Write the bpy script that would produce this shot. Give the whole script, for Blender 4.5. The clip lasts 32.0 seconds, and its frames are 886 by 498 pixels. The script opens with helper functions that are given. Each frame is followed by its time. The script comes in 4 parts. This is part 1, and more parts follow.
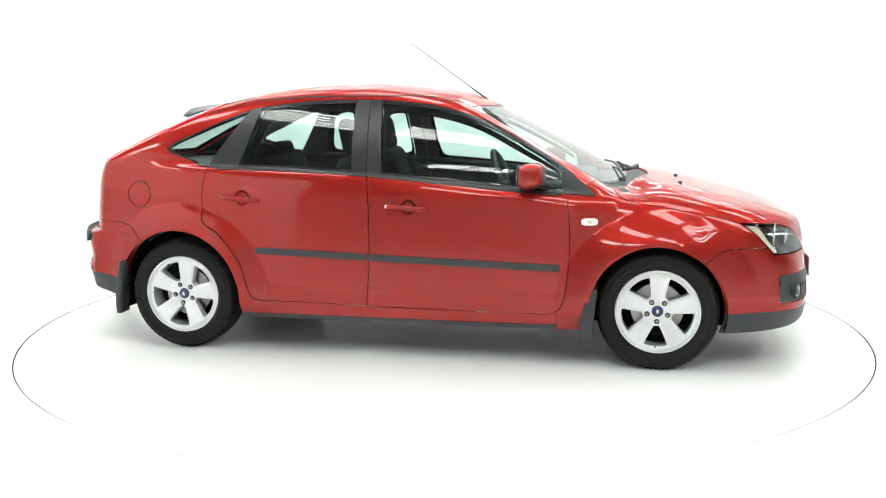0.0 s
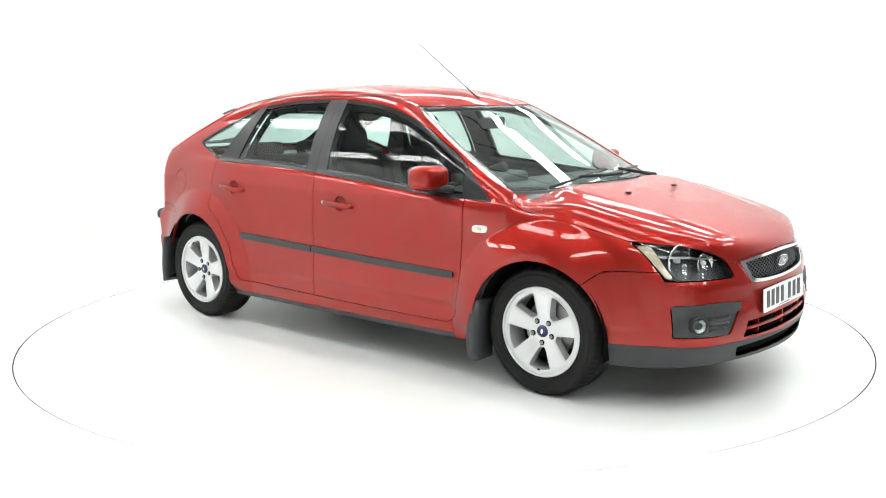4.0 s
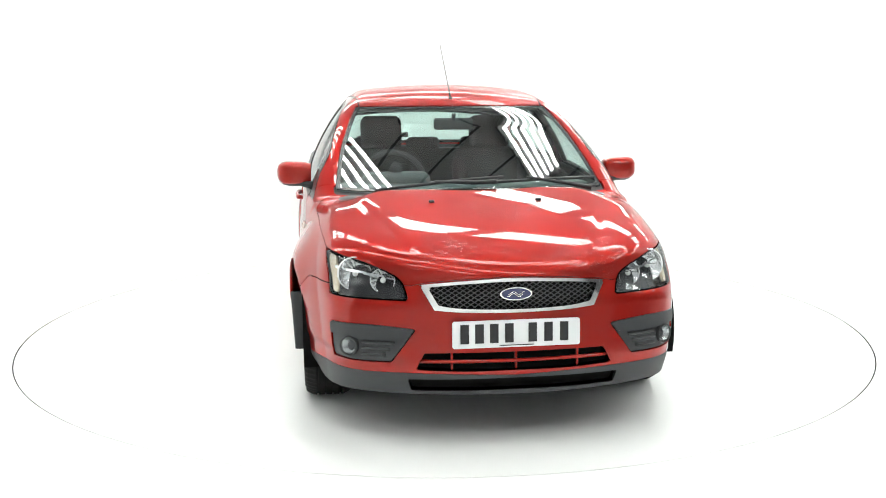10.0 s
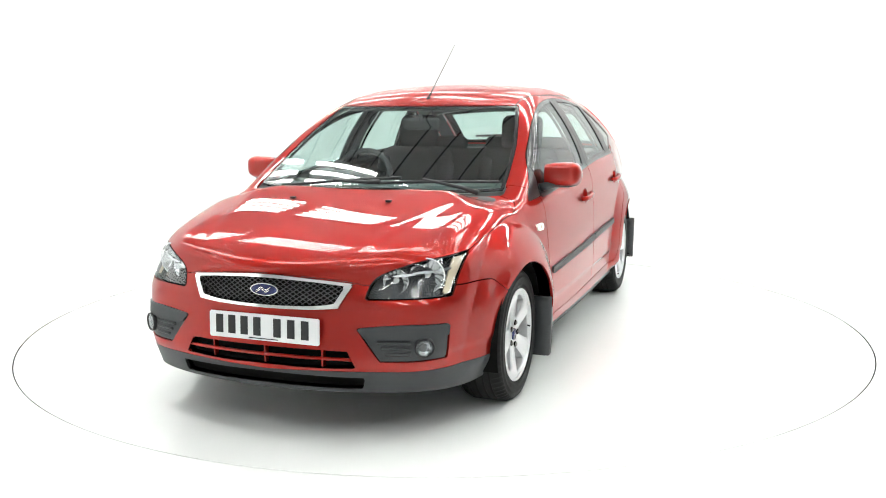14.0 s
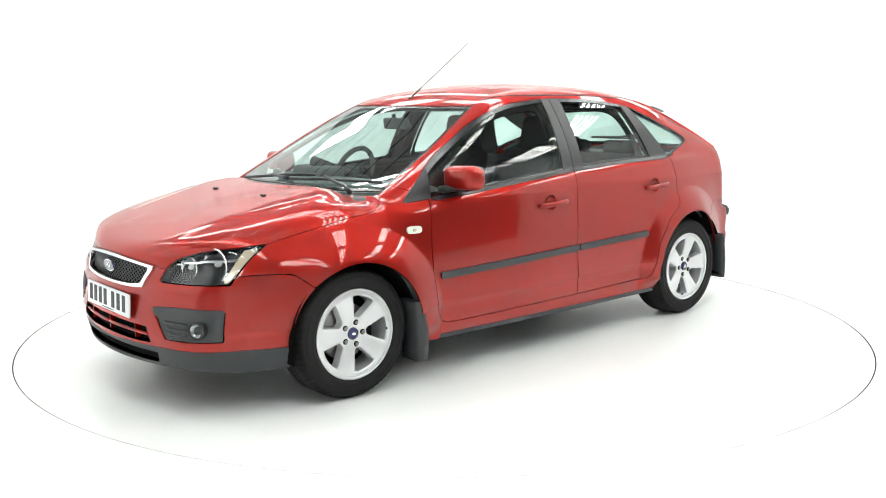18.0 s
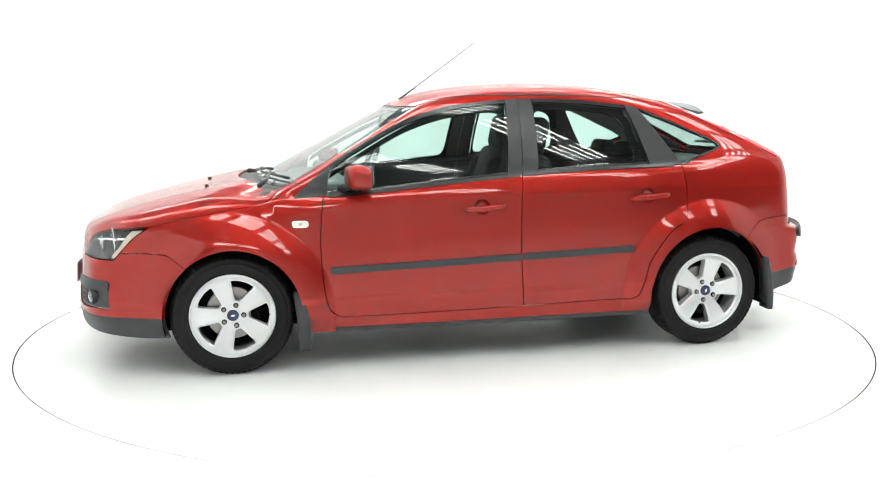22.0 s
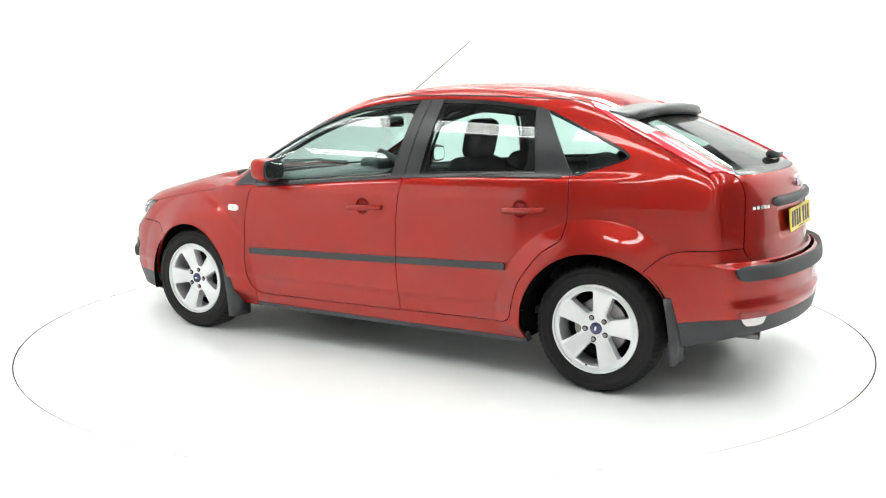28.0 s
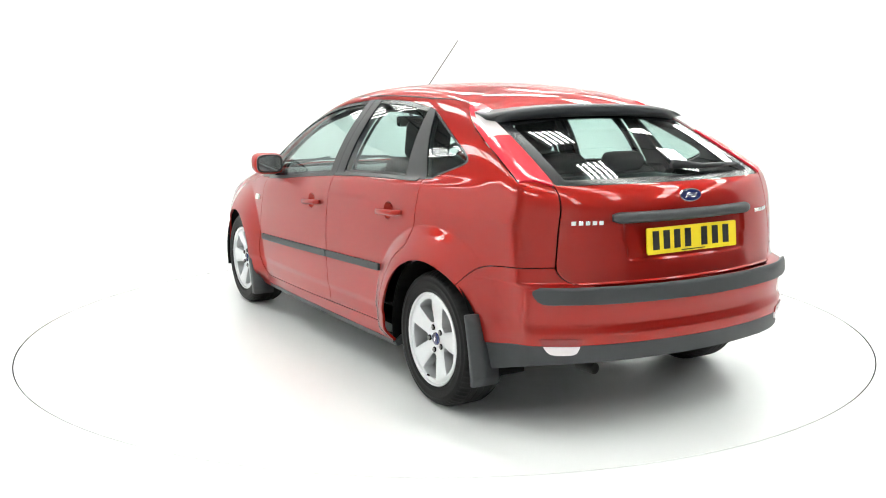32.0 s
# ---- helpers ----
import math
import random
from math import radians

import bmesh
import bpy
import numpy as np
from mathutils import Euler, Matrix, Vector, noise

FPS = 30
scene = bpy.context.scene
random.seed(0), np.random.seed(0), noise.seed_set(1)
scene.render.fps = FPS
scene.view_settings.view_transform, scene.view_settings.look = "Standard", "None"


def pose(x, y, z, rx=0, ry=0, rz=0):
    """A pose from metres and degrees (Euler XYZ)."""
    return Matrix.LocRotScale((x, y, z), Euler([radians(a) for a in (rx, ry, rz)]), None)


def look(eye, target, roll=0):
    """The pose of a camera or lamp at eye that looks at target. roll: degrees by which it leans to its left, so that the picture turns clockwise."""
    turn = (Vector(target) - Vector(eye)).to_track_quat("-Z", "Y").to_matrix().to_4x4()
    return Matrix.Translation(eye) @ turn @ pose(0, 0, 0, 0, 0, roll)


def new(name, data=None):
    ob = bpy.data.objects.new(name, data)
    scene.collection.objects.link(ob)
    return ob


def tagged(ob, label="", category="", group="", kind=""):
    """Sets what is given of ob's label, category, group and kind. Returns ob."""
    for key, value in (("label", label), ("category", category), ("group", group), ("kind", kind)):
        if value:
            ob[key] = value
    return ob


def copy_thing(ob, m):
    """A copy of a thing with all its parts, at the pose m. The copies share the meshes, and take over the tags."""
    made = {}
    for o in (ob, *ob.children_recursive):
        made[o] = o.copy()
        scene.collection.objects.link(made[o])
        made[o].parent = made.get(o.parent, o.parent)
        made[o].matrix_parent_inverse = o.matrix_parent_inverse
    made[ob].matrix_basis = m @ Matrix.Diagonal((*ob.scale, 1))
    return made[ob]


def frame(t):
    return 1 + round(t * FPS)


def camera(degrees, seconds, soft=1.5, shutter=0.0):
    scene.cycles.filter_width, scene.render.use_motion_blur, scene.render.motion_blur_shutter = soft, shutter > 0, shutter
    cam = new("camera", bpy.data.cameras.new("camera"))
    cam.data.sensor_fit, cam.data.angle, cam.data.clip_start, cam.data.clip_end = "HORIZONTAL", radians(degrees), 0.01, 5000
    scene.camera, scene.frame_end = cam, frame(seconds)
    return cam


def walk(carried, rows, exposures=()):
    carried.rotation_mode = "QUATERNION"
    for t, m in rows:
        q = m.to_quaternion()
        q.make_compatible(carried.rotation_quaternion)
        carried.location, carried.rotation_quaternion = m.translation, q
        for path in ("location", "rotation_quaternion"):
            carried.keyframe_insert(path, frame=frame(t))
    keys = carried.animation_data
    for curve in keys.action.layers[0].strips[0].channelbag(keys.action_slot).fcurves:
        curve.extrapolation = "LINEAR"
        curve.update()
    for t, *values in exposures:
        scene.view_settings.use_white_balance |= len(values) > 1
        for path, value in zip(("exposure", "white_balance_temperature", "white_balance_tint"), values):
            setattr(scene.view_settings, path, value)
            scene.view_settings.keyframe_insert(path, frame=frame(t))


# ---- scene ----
# camera: fixed on its stand, looking slightly down at the turntable
cam = camera(51.16, 32.0, 1.0)
EYE = look((0, -5.7355, 1.4068), (-.0033, 0, .473), -.32)
walk(cam, [(0, EYE), (32, EYE)])

# ---- light: strip lamps under a dark hall roof; the lamps themselves are built below ----
world = bpy.data.worlds.new("hall_air")
scene.world = world
world.use_nodes = True
world.node_tree.nodes["Background"].inputs["Color"].default_value = (.9, .95, 1, 1)
world.node_tree.nodes["Background"].inputs["Strength"].default_value = 0.0
scene.view_settings.exposure = 0.0

# the car turns about this point of its own frame
AXIS = (.0317, -.0107)
TURN0, RATE = -11.04, -7.1345

# ---- materials ----
def material(name, colour, rough=.5, metal=0.0, **more):
    m = bpy.data.materials.new(name)
    m.use_nodes = True
    p = m.node_tree.nodes["Principled BSDF"]
    p.inputs["Base Color"].default_value = (*colour, 1)
    p.inputs["Roughness"].default_value = rough
    p.inputs["Metallic"].default_value = metal
    for k, v in more.items():
        p.inputs[k.replace("_", " ")].default_value = v
    return m


def grain(m, scale, amount, bump=0.0, rough=0.0, detail=4):
    """Mottles a material's colour and gloss at two scales and gives it fine relief."""
    t = m.node_tree
    p = t.nodes["Principled BSDF"]
    co = t.nodes.new("ShaderNodeTexCoord")
    fac = None
    for k, s in enumerate((scale, scale * .07)):
        n = t.nodes.new("ShaderNodeTexNoise")
        n.inputs["Scale"].default_value, n.inputs["Detail"].default_value = s, detail
        t.links.new(co.outputs["Object"], n.inputs["Vector"])
        if fac is None:
            fac = n.outputs["Fac"]
        else:
            a = t.nodes.new("ShaderNodeMath")
            a.operation = "ADD"
            t.links.new(fac, a.inputs[0]), t.links.new(n.outputs["Fac"], a.inputs[1])
            fac = a.outputs[0]
    c = p.inputs["Base Color"].default_value[:3]
    mix = t.nodes.new("ShaderNodeMapRange")
    mix.inputs["From Min"].default_value, mix.inputs["From Max"].default_value = .6, 1.4
    mix.inputs["To Min"].default_value, mix.inputs["To Max"].default_value = 1 - amount, 1 + amount
    t.links.new(fac, mix.inputs["Value"])
    v = t.nodes.new("ShaderNodeVectorMath")
    v.operation = "SCALE"
    v.inputs[0].default_value = c
    t.links.new(mix.outputs[0], v.inputs["Scale"])
    t.links.new(v.outputs[0], p.inputs["Base Color"])
    if rough:
        r = p.inputs["Roughness"].default_value
        mr = t.nodes.new("ShaderNodeMapRange")
        mr.inputs["From Min"].default_value, mr.inputs["From Max"].default_value = .6, 1.4
        mr.inputs["To Min"].default_value, mr.inputs["To Max"].default_value = r - rough, r + rough
        t.links.new(fac, mr.inputs["Value"]), t.links.new(mr.outputs[0], p.inputs["Roughness"])
    if bump:
        b = t.nodes.new("ShaderNodeBump")
        b.inputs["Strength"].default_value, b.inputs["Distance"].default_value = bump, .002
        t.links.new(fac, b.inputs["Height"]), t.links.new(b.outputs[0], p.inputs["Normal"])
    return m


def beaded(m, least=.05, most=.34):
    """Small water beads standing on the lacquer, thicker in some places than in others."""
    t = m.node_tree
    p = t.nodes["Principled BSDF"]
    co, vo, no = (t.nodes.new("ShaderNode" + k) for k in ("TexCoord", "TexVoronoi", "TexNoise"))
    vo.inputs["Scale"].default_value = 95
    no.inputs["Scale"].default_value = 3.0
    t.links.new(co.outputs["Object"], vo.inputs["Vector"]), t.links.new(co.outputs["Object"], no.inputs["Vector"])
    size = t.nodes.new("ShaderNodeMapRange")
    size.inputs["From Min"].default_value, size.inputs["From Max"].default_value = .36, .62
    size.inputs["To Min"].default_value, size.inputs["To Max"].default_value = least, most
    t.links.new(no.outputs["Fac"], size.inputs["Value"])
    drop = t.nodes.new("ShaderNodeMath")
    drop.operation = "SUBTRACT"
    t.links.new(size.outputs[0], drop.inputs[0]), t.links.new(vo.outputs["Distance"], drop.inputs[1])
    pos = t.nodes.new("ShaderNodeMath")
    pos.operation = "MAXIMUM"
    pos.inputs[1].default_value = 0
    t.links.new(drop.outputs[0], pos.inputs[0])
    b = t.nodes.new("ShaderNodeBump")
    b.inputs["Strength"].default_value, b.inputs["Distance"].default_value = 1.0, .007
    t.links.new(pos.outputs[0], b.inputs["Height"])
    t.links.new(b.outputs[0], p.inputs["Coat Normal"])
    return m


def lamp_material(name, colour, strength):
    m = material(name, (.8, .8, .8))
    p = m.node_tree.nodes["Principled BSDF"]
    p.inputs["Emission Color"].default_value = (*colour, 1)
    p.inputs["Emission Strength"].default_value = strength
    return m


def glass_material(name, tint, rough=0.0, least=.055):
    """Thin tinted glass: a clear sheet whose mirror film grows towards grazing angles."""
    m = bpy.data.materials.new(name)
    m.use_nodes = True
    t = m.node_tree
    t.nodes.clear()
    out, clear, gloss, mix, face, five, scale = (t.nodes.new("ShaderNode" + k) for k in (
        "OutputMaterial", "BsdfTransparent", "BsdfGlossy", "MixShader", "LayerWeight", "Math", "MapRange"))
    clear.inputs["Color"].default_value = (*tint, 1)
    gloss.inputs["Roughness"].default_value = rough
    face.inputs["Blend"].default_value = .5
    five.operation = "POWER"
    five.inputs[1].default_value = 4.5
    scale.inputs["To Min"].default_value, scale.inputs["To Max"].default_value = least, 1.0
    t.links.new(face.outputs["Facing"], five.inputs[0]), t.links.new(five.outputs[0], scale.inputs["Value"])
    t.links.new(scale.outputs[0], mix.inputs[0]), t.links.new(clear.outputs[0], mix.inputs[1]), t.links.new(gloss.outputs[0], mix.inputs[2])
    t.links.new(mix.outputs[0], out.inputs["Surface"])
    return m


PAINT = material("red_metallic_paint", (.325, .0130, .0085), .36, .7, Specular_IOR_Level=.12, Specular_Tint=(.75, .16, .14, 1), Coat_Weight=1.0, Coat_IOR=1.46, Coat_Roughness=.004)
BLACK = grain(material("black_plastic", (.014, .015, .017), .45), 300, .15, .15)
GLOSSBLACK = material("black_trim", (.012, .012, .014), .22)
# near-black: real black parts, and shade put into gaps and holes as colour
DARK = material("near_black_and_shade", (.006, .006, .006), .8, Specular_IOR_Level=.05)
GREY = grain(material("grey_plastic", (.034, .037, .040), .5), 260, .12, .2)
RUBBER = grain(material("tyre_rubber", (.012, .0118, .0118), .6, Specular_IOR_Level=.18), 180, .25, .3, .08)
ALLOY = grain(material("silver_alloy", (.70, .71, .72), .30, .55), 6, .04)
STEEL = material("worn_steel", (.32, .31, .30), .35, 1.0)
CHROME = material("chrome", (.93, .94, .95), .10, 1.0)
GLASS = glass_material("green_tinted_glass", (.74, .89, .85), 0, .06)
SCREEN = glass_material("windscreen_glass", (.82, .94, .91), 0, .15)
LENS = glass_material("clear_lens", (.95, .97, .98))
DISC = grain(material("white_turntable_paint", (.89, .90, .895), .24), 2.2, .012)
TRAY = material("white_tray", (.12, .12, .12), .5)
HALLWALL = grain(material("dark_hall_wall", (.13, .13, .135), .8), 2, .15)
GREYWALL = grain(material("pale_grey_hall_wall", (.72, .72, .72), .8), 2, .05)
WHITE = grain(material("white_wall_paint", (.79, .80, .80), .6), 3, .015)
FLOOR = grain(material("white_floor_paint", (.89, .90, .895), .30), 2.5, .012)
CEILING = grain(material("grey_roof_sheet", (.36, .36, .365), .7), 2, .12)
WET = beaded(material("wet_red_paint", (.325, .0130, .0085), .36, .7, Specular_IOR_Level=.12, Specular_Tint=(.75, .16, .14, 1), Coat_Weight=.85, Coat_IOR=1.46, Coat_Roughness=.004), .12, .44)
SOAKED = beaded(material("soaked_red_paint", (.325, .0130, .0085), .36, .7, Specular_IOR_Level=.12, Specular_Tint=(.75, .16, .14, 1), Coat_Weight=.7, Coat_IOR=1.46, Coat_Roughness=.004), .30, .48)
PILLAR = grain(material("satin_black_post", (.012, .0125, .015), .34), 200, .1, .1)
SPOILER = grain(material("grey_spoiler_plastic", (.030, .033, .037), .32), 200, .1, .1)
LAMPBACK = material("lamp_housing_grey", (.030, .031, .034), .25, .3)
DULLRED = material("red_reflector_plastic", (.26, .004, .006), .25, 0, Coat_Weight=.6)
REFLECTOR = material("bright_reflector", (.92, .93, .94), .17, .75)
MESH = material("grille_mesh_grey", (.10, .10, .104), .35, .3)
FOGBOWL = material("fog_lamp_bowl", (.34, .35, .36), .22, .9)
REDLENS = material("red_lens", (.95, .030, .055), .16, 0, Coat_Weight=1.0)
CLEARLENS = material("clear_lens_plastic", (.78, .72, .72), .12, 0, Coat_Weight=1.0)
INDICATOR = material("amber_lens", (.60, .50, .36), .15, 0, Coat_Weight=1.0)
REPEATER = material("repeater_lens", (.80, .79, .72), .12, 0, Coat_Weight=1.0)
BULB = material("bulb_glass", (.8, .8, .78), .1)
CAPBLUE = material("badge_blue", (.012, .018, .09), .2, 0, Coat_Weight=1.0)
PLATEWHITE = material("plate_white", (.78, .79, .80), .3)
PLATEYELLOW = material("plate_yellow", (.80, .60, .02), .3)
PLATEINK = material("plate_black", (.012, .012, .014), .4)
MIRROR = material("mirror_glass", (.9, .92, .93), .01, 1.0)
LINER = grain(material("headlining_cloth", (.16, .16, .155), .9), 120, .08)
CABIN_GREY = grain(material("cabin_grey_plastic", (.034, .036, .039), .6), 150, .12, .1)
CABIN_DARK = grain(material("cabin_dark_plastic", (.022, .023, .025), .6), 150, .15, .1)
DASH = grain(material("dashboard_plastic", (.075, .085, .088), .55), 150, .1, .1)
CLOTH = grain(material("seat_cloth", (.014, .0145, .016), .9, Specular_IOR_Level=.2), 220, .2, .2)
TUBE = lamp_material("lamp_tube", (.985, 1.012, .975), 21.0)

# ---- mesh helpers ----
def part(name, bm, mat, parent=None, label="", smooth=False):
    """Links a bmesh as one mesh object under a thing or a part."""
    me = bpy.data.meshes.new(name)
    bm.to_mesh(me)
    bm.free()
    me.materials.append(mat)
    if smooth:
        me.shade_smooth()
    ob = new(name, me)
    ob.parent = parent
    return tagged(ob, label)


def raw(name, verts, faces, mat, parent=None, label="", normals=None, smooth=True):
    me = bpy.data.meshes.new(name)
    me.from_pydata([tuple(v) for v in verts], [], [tuple(f) for f in faces])
    me.materials.append(mat)
    if smooth:
        me.polygons.foreach_set("use_smooth", [True] * len(me.polygons))
        if normals is not None:
            me.normals_split_custom_set_from_vertices([tuple(n) for n in normals])
    ob = new(name, me)
    ob.parent = parent
    return tagged(ob, label)


def box(bm, cx, cy, cz, sx, sy, sz, bevel=0.0, rot=None, seg=2):
    m = Matrix.Translation((cx, cy, cz)) @ (rot.to_4x4() if rot else Matrix()) @ Matrix.Diagonal((sx, sy, sz, 1))
    g = bmesh.ops.create_cube(bm, size=1, matrix=m)
    if bevel:
        edges = {e for v in g["verts"] for e in v.link_edges}
        bmesh.ops.bevel(bm, geom=list(edges), offset=bevel, segments=seg, affect="EDGES", profile=.5)
    return bm


def lathe(profile, n=48, axis="y"):
    """A turned form: profile of (radius, height along the axis)."""
    bm = bmesh.new()
    rings = []
    for r, h in profile:
        ring = []
        for k in range(n):
            a = 2 * math.pi * k / n
            c, s = r * math.cos(a), r * math.sin(a)
            ring.append(bm.verts.new({"y": (c, h, s), "z": (c, s, h), "x": (h, c, s)}[axis]))
        rings.append(ring)
    for p, q in zip(rings, rings[1:]):
        for k in range(n):
            bm.faces.new((p[k], p[(k + 1) % n], q[(k + 1) % n], q[k]))
    bmesh.ops.recalc_face_normals(bm, faces=bm.faces)
    return bm


def tube(bm, points, radius, n=8):
    """A round bar along a line of points; radius may be a list."""
    pts = [Vector(p) for p in points]
    rad = radius if isinstance(radius, (list, tuple)) else [radius] * len(pts)
    rings = []
    for i, p in enumerate(pts):
        d = (pts[min(i + 1, len(pts) - 1)] - pts[max(i - 1, 0)]).normalized()
        a = d.orthogonal().normalized() if i == 0 else (a - d * a.dot(d)).normalized()
        b = d.cross(a)
        rings.append([bm.verts.new(p + (a * math.cos(2 * math.pi * k / n) + b * math.sin(2 * math.pi * k / n)) * rad[i]) for k in range(n)])
    for p, q in zip(rings, rings[1:]):
        for k in range(n):
            bm.faces.new((p[k], p[(k + 1) % n], q[(k + 1) % n], q[k]))
    bm.faces.new(rings[0][::-1]), bm.faces.new(rings[-1])
    return bm


def smooth_loop(points, n=5, closed=True):
    """A flowing line through 2D or 3D points; a point given twice is a corner."""
    p = [np.array(q, float) for q in points]
    out = []
    m = len(p)
    for i in range(m if closed else m - 1):
        a, b, c, d = (p[(i + k) % m] if closed else p[min(max(i + k, 0), m - 1)] for k in (-1, 0, 1, 2))
        if np.allclose(b, c):
            continue
        if np.allclose(a, b) and np.allclose(c, d):
            out += [b]
            continue
        for s in np.arange(n) / n:
            out.append(.5 * (2 * b + (c - a) * s + (2 * a - 5 * b + 4 * c - d) * s * s + (3 * b - a - 3 * c + d) * s ** 3))
    if not closed:
        out.append(p[-1])
    return np.array(out)


def outline(q, poly):
    """Signed distance of 2D points to a closed line: negative inside."""
    best = np.full(len(q), 1e9)
    inside = np.zeros(len(q), bool)
    for a, b in zip(poly, np.roll(poly, -1, 0)):
        e, w = b - a, q - a
        s = np.clip((w @ e) / max(e @ e, 1e-12), 0, 1)
        best = np.minimum(best, np.hypot(*(w - s[:, None] * e).T))
        cross = (a[1] <= q[:, 1]) != (b[1] <= q[:, 1])
        dy = e[1] if abs(e[1]) > 1e-12 else 1e-12
        inside ^= cross & (q[:, 0] < a[0] + (q[:, 1] - a[1]) / dy * e[0])
    return np.where(inside, -best, best)


# ---- body form: one smooth surface for the whole shell ----
def curve(*knots):
    """A smooth curve through (x, value) knots, flat beyond the ends."""
    xs, ys = np.array(sorted(knots)).T
    d = np.diff(ys) / np.diff(xs)
    m = np.zeros(len(xs))
    for i in range(1, len(xs) - 1):
        if d[i - 1] * d[i] > 0:
            w1, w2 = 2 * (xs[i + 1] - xs[i]) + xs[i] - xs[i - 1], xs[i + 1] - xs[i] + 2 * (xs[i] - xs[i - 1])
            m[i] = (w1 + w2) / (w1 / d[i - 1] + w2 / d[i])
    m[0], m[-1] = d[0], d[-1]

    def at(x):
        x = np.clip(x, xs[0], xs[-1])
        k = np.clip(np.searchsorted(xs, x) - 1, 0, len(xs) - 2)
        h = xs[k + 1] - xs[k]
        s = (x - xs[k]) / h
        return ((1 + 2 * s) * (1 - s) ** 2 * ys[k] + s * (1 - s) ** 2 * h * m[k]
                + s * s * (3 - 2 * s) * ys[k + 1] + s * s * (s - 1) * h * m[k + 1])
    return at


def fair(degree, *knots):
    """A fair curve: the polynomial that lies closest to the knots, flat beyond them."""
    xs, ys = np.array(sorted(knots)).T
    mid, half = (xs[0] + xs[-1]) / 2, (xs[-1] - xs[0]) / 2
    c = np.polyfit((xs - mid) / half, ys, degree)
    return lambda x: np.polyval(c, (np.clip(x, xs[0], xs[-1]) - mid) / half)


def soft(x, r=.08):
    """max(x, 0) with a rounded corner."""
    return .5 * (x + np.sqrt(x * x + r * r))


def smax(a, b, k):
    """The larger of two, with a fillet that runs out softly at both ends."""
    k = 1.5 * k
    h = np.clip(k - np.abs(a - b), 0, None) / k
    return np.maximum(a, b) + h ** 3 * k / 6


def smin(a, b, k):
    return -smax(-a, -b, k)


def ramp(a, b, x):
    s = np.clip((x - a) / (b - a), 0, 1)
    return s * s * (3 - 2 * s)


PLAN = fair(8, (-2.15, .65), (-1.95, .728), (-1.8, .772), (-1.6, .822), (-1.32, .866), (-.85, .874), (-.2, .886), (.4, .887),
             (.82, .880), (1.0, .874), (1.32, .863), (1.6, .821), (1.8, .782), (2.0, .715), (2.2, .60))
SIDE = curve((.15, -.05), (.22, -.026), (.30, -.010), (.36, -.006), (.40, .003), (.5, .004), (.65, .004), (1.1, .004))
HOOD = fair(4, (2.20, .688), (2.13, .735), (2.06, .773), (1.857, .845), (1.68, .889), (1.5, .932), (1.33, .968), (1.16, .998), (.9, 1.03))
BELT = fair(5, (1.25, .88), (1.0, .892), (.86, .905), (.55, .928), (.25, .955), (-.23, .995), (-.64, 1.018), (-1.1, 1.030), (-1.5, 1.045), (-1.9, 1.05))
SCREEN_LINE = fair(2, (1.6, .715), (1.17, .945), (.78, 1.146), (.42, 1.345), (.0, 1.55))
HATCH_LINE = fair(2, (-1.0, 1.50), (-1.32, 1.366), (-1.42, 1.325), (-1.7, 1.19), (-2.0, 1.045), (-2.4, .84))


def ROOF(x):
    """The middle line from the windscreen over the roof to the rear window."""
    return smin(smin(1.484 - .153 * (x + .42) ** 2, SCREEN_LINE(x), .045), HATCH_LINE(x), .04)


NOSE = curve((.12, 2.06), (.18, 2.13), (.22, 2.165), (.30, 2.175), (.40, 2.165), (.50, 2.150), (.60, 2.139), (.68, 2.131), (.78, 2.106), (.9, 2.02))
TAIL = curve((.12, -2.04), (.2, -2.09), (.30, -2.125), (.40, -2.145), (.455, -2.152), (.495, -2.138), (.58, -2.146), (.64, -2.140), (.66, -2.085), (.80, -2.072), (.95, -2.052), (1.02, -2.03), (1.2, -1.93))

SHOULDER = fair(4, (1.7, .74), (1.3, .80), (.9, .845), (.4, .895), (0, .915), (-.6, .908), (-1.2, .905), (-1.7, .90), (-2.1, .88))
CABIN = fair(4, (-2.0, .730), (-1.5, .788), (-1.0, .818), (-.3, .838), (.4, .832), (.9, .80), (1.2, .77))


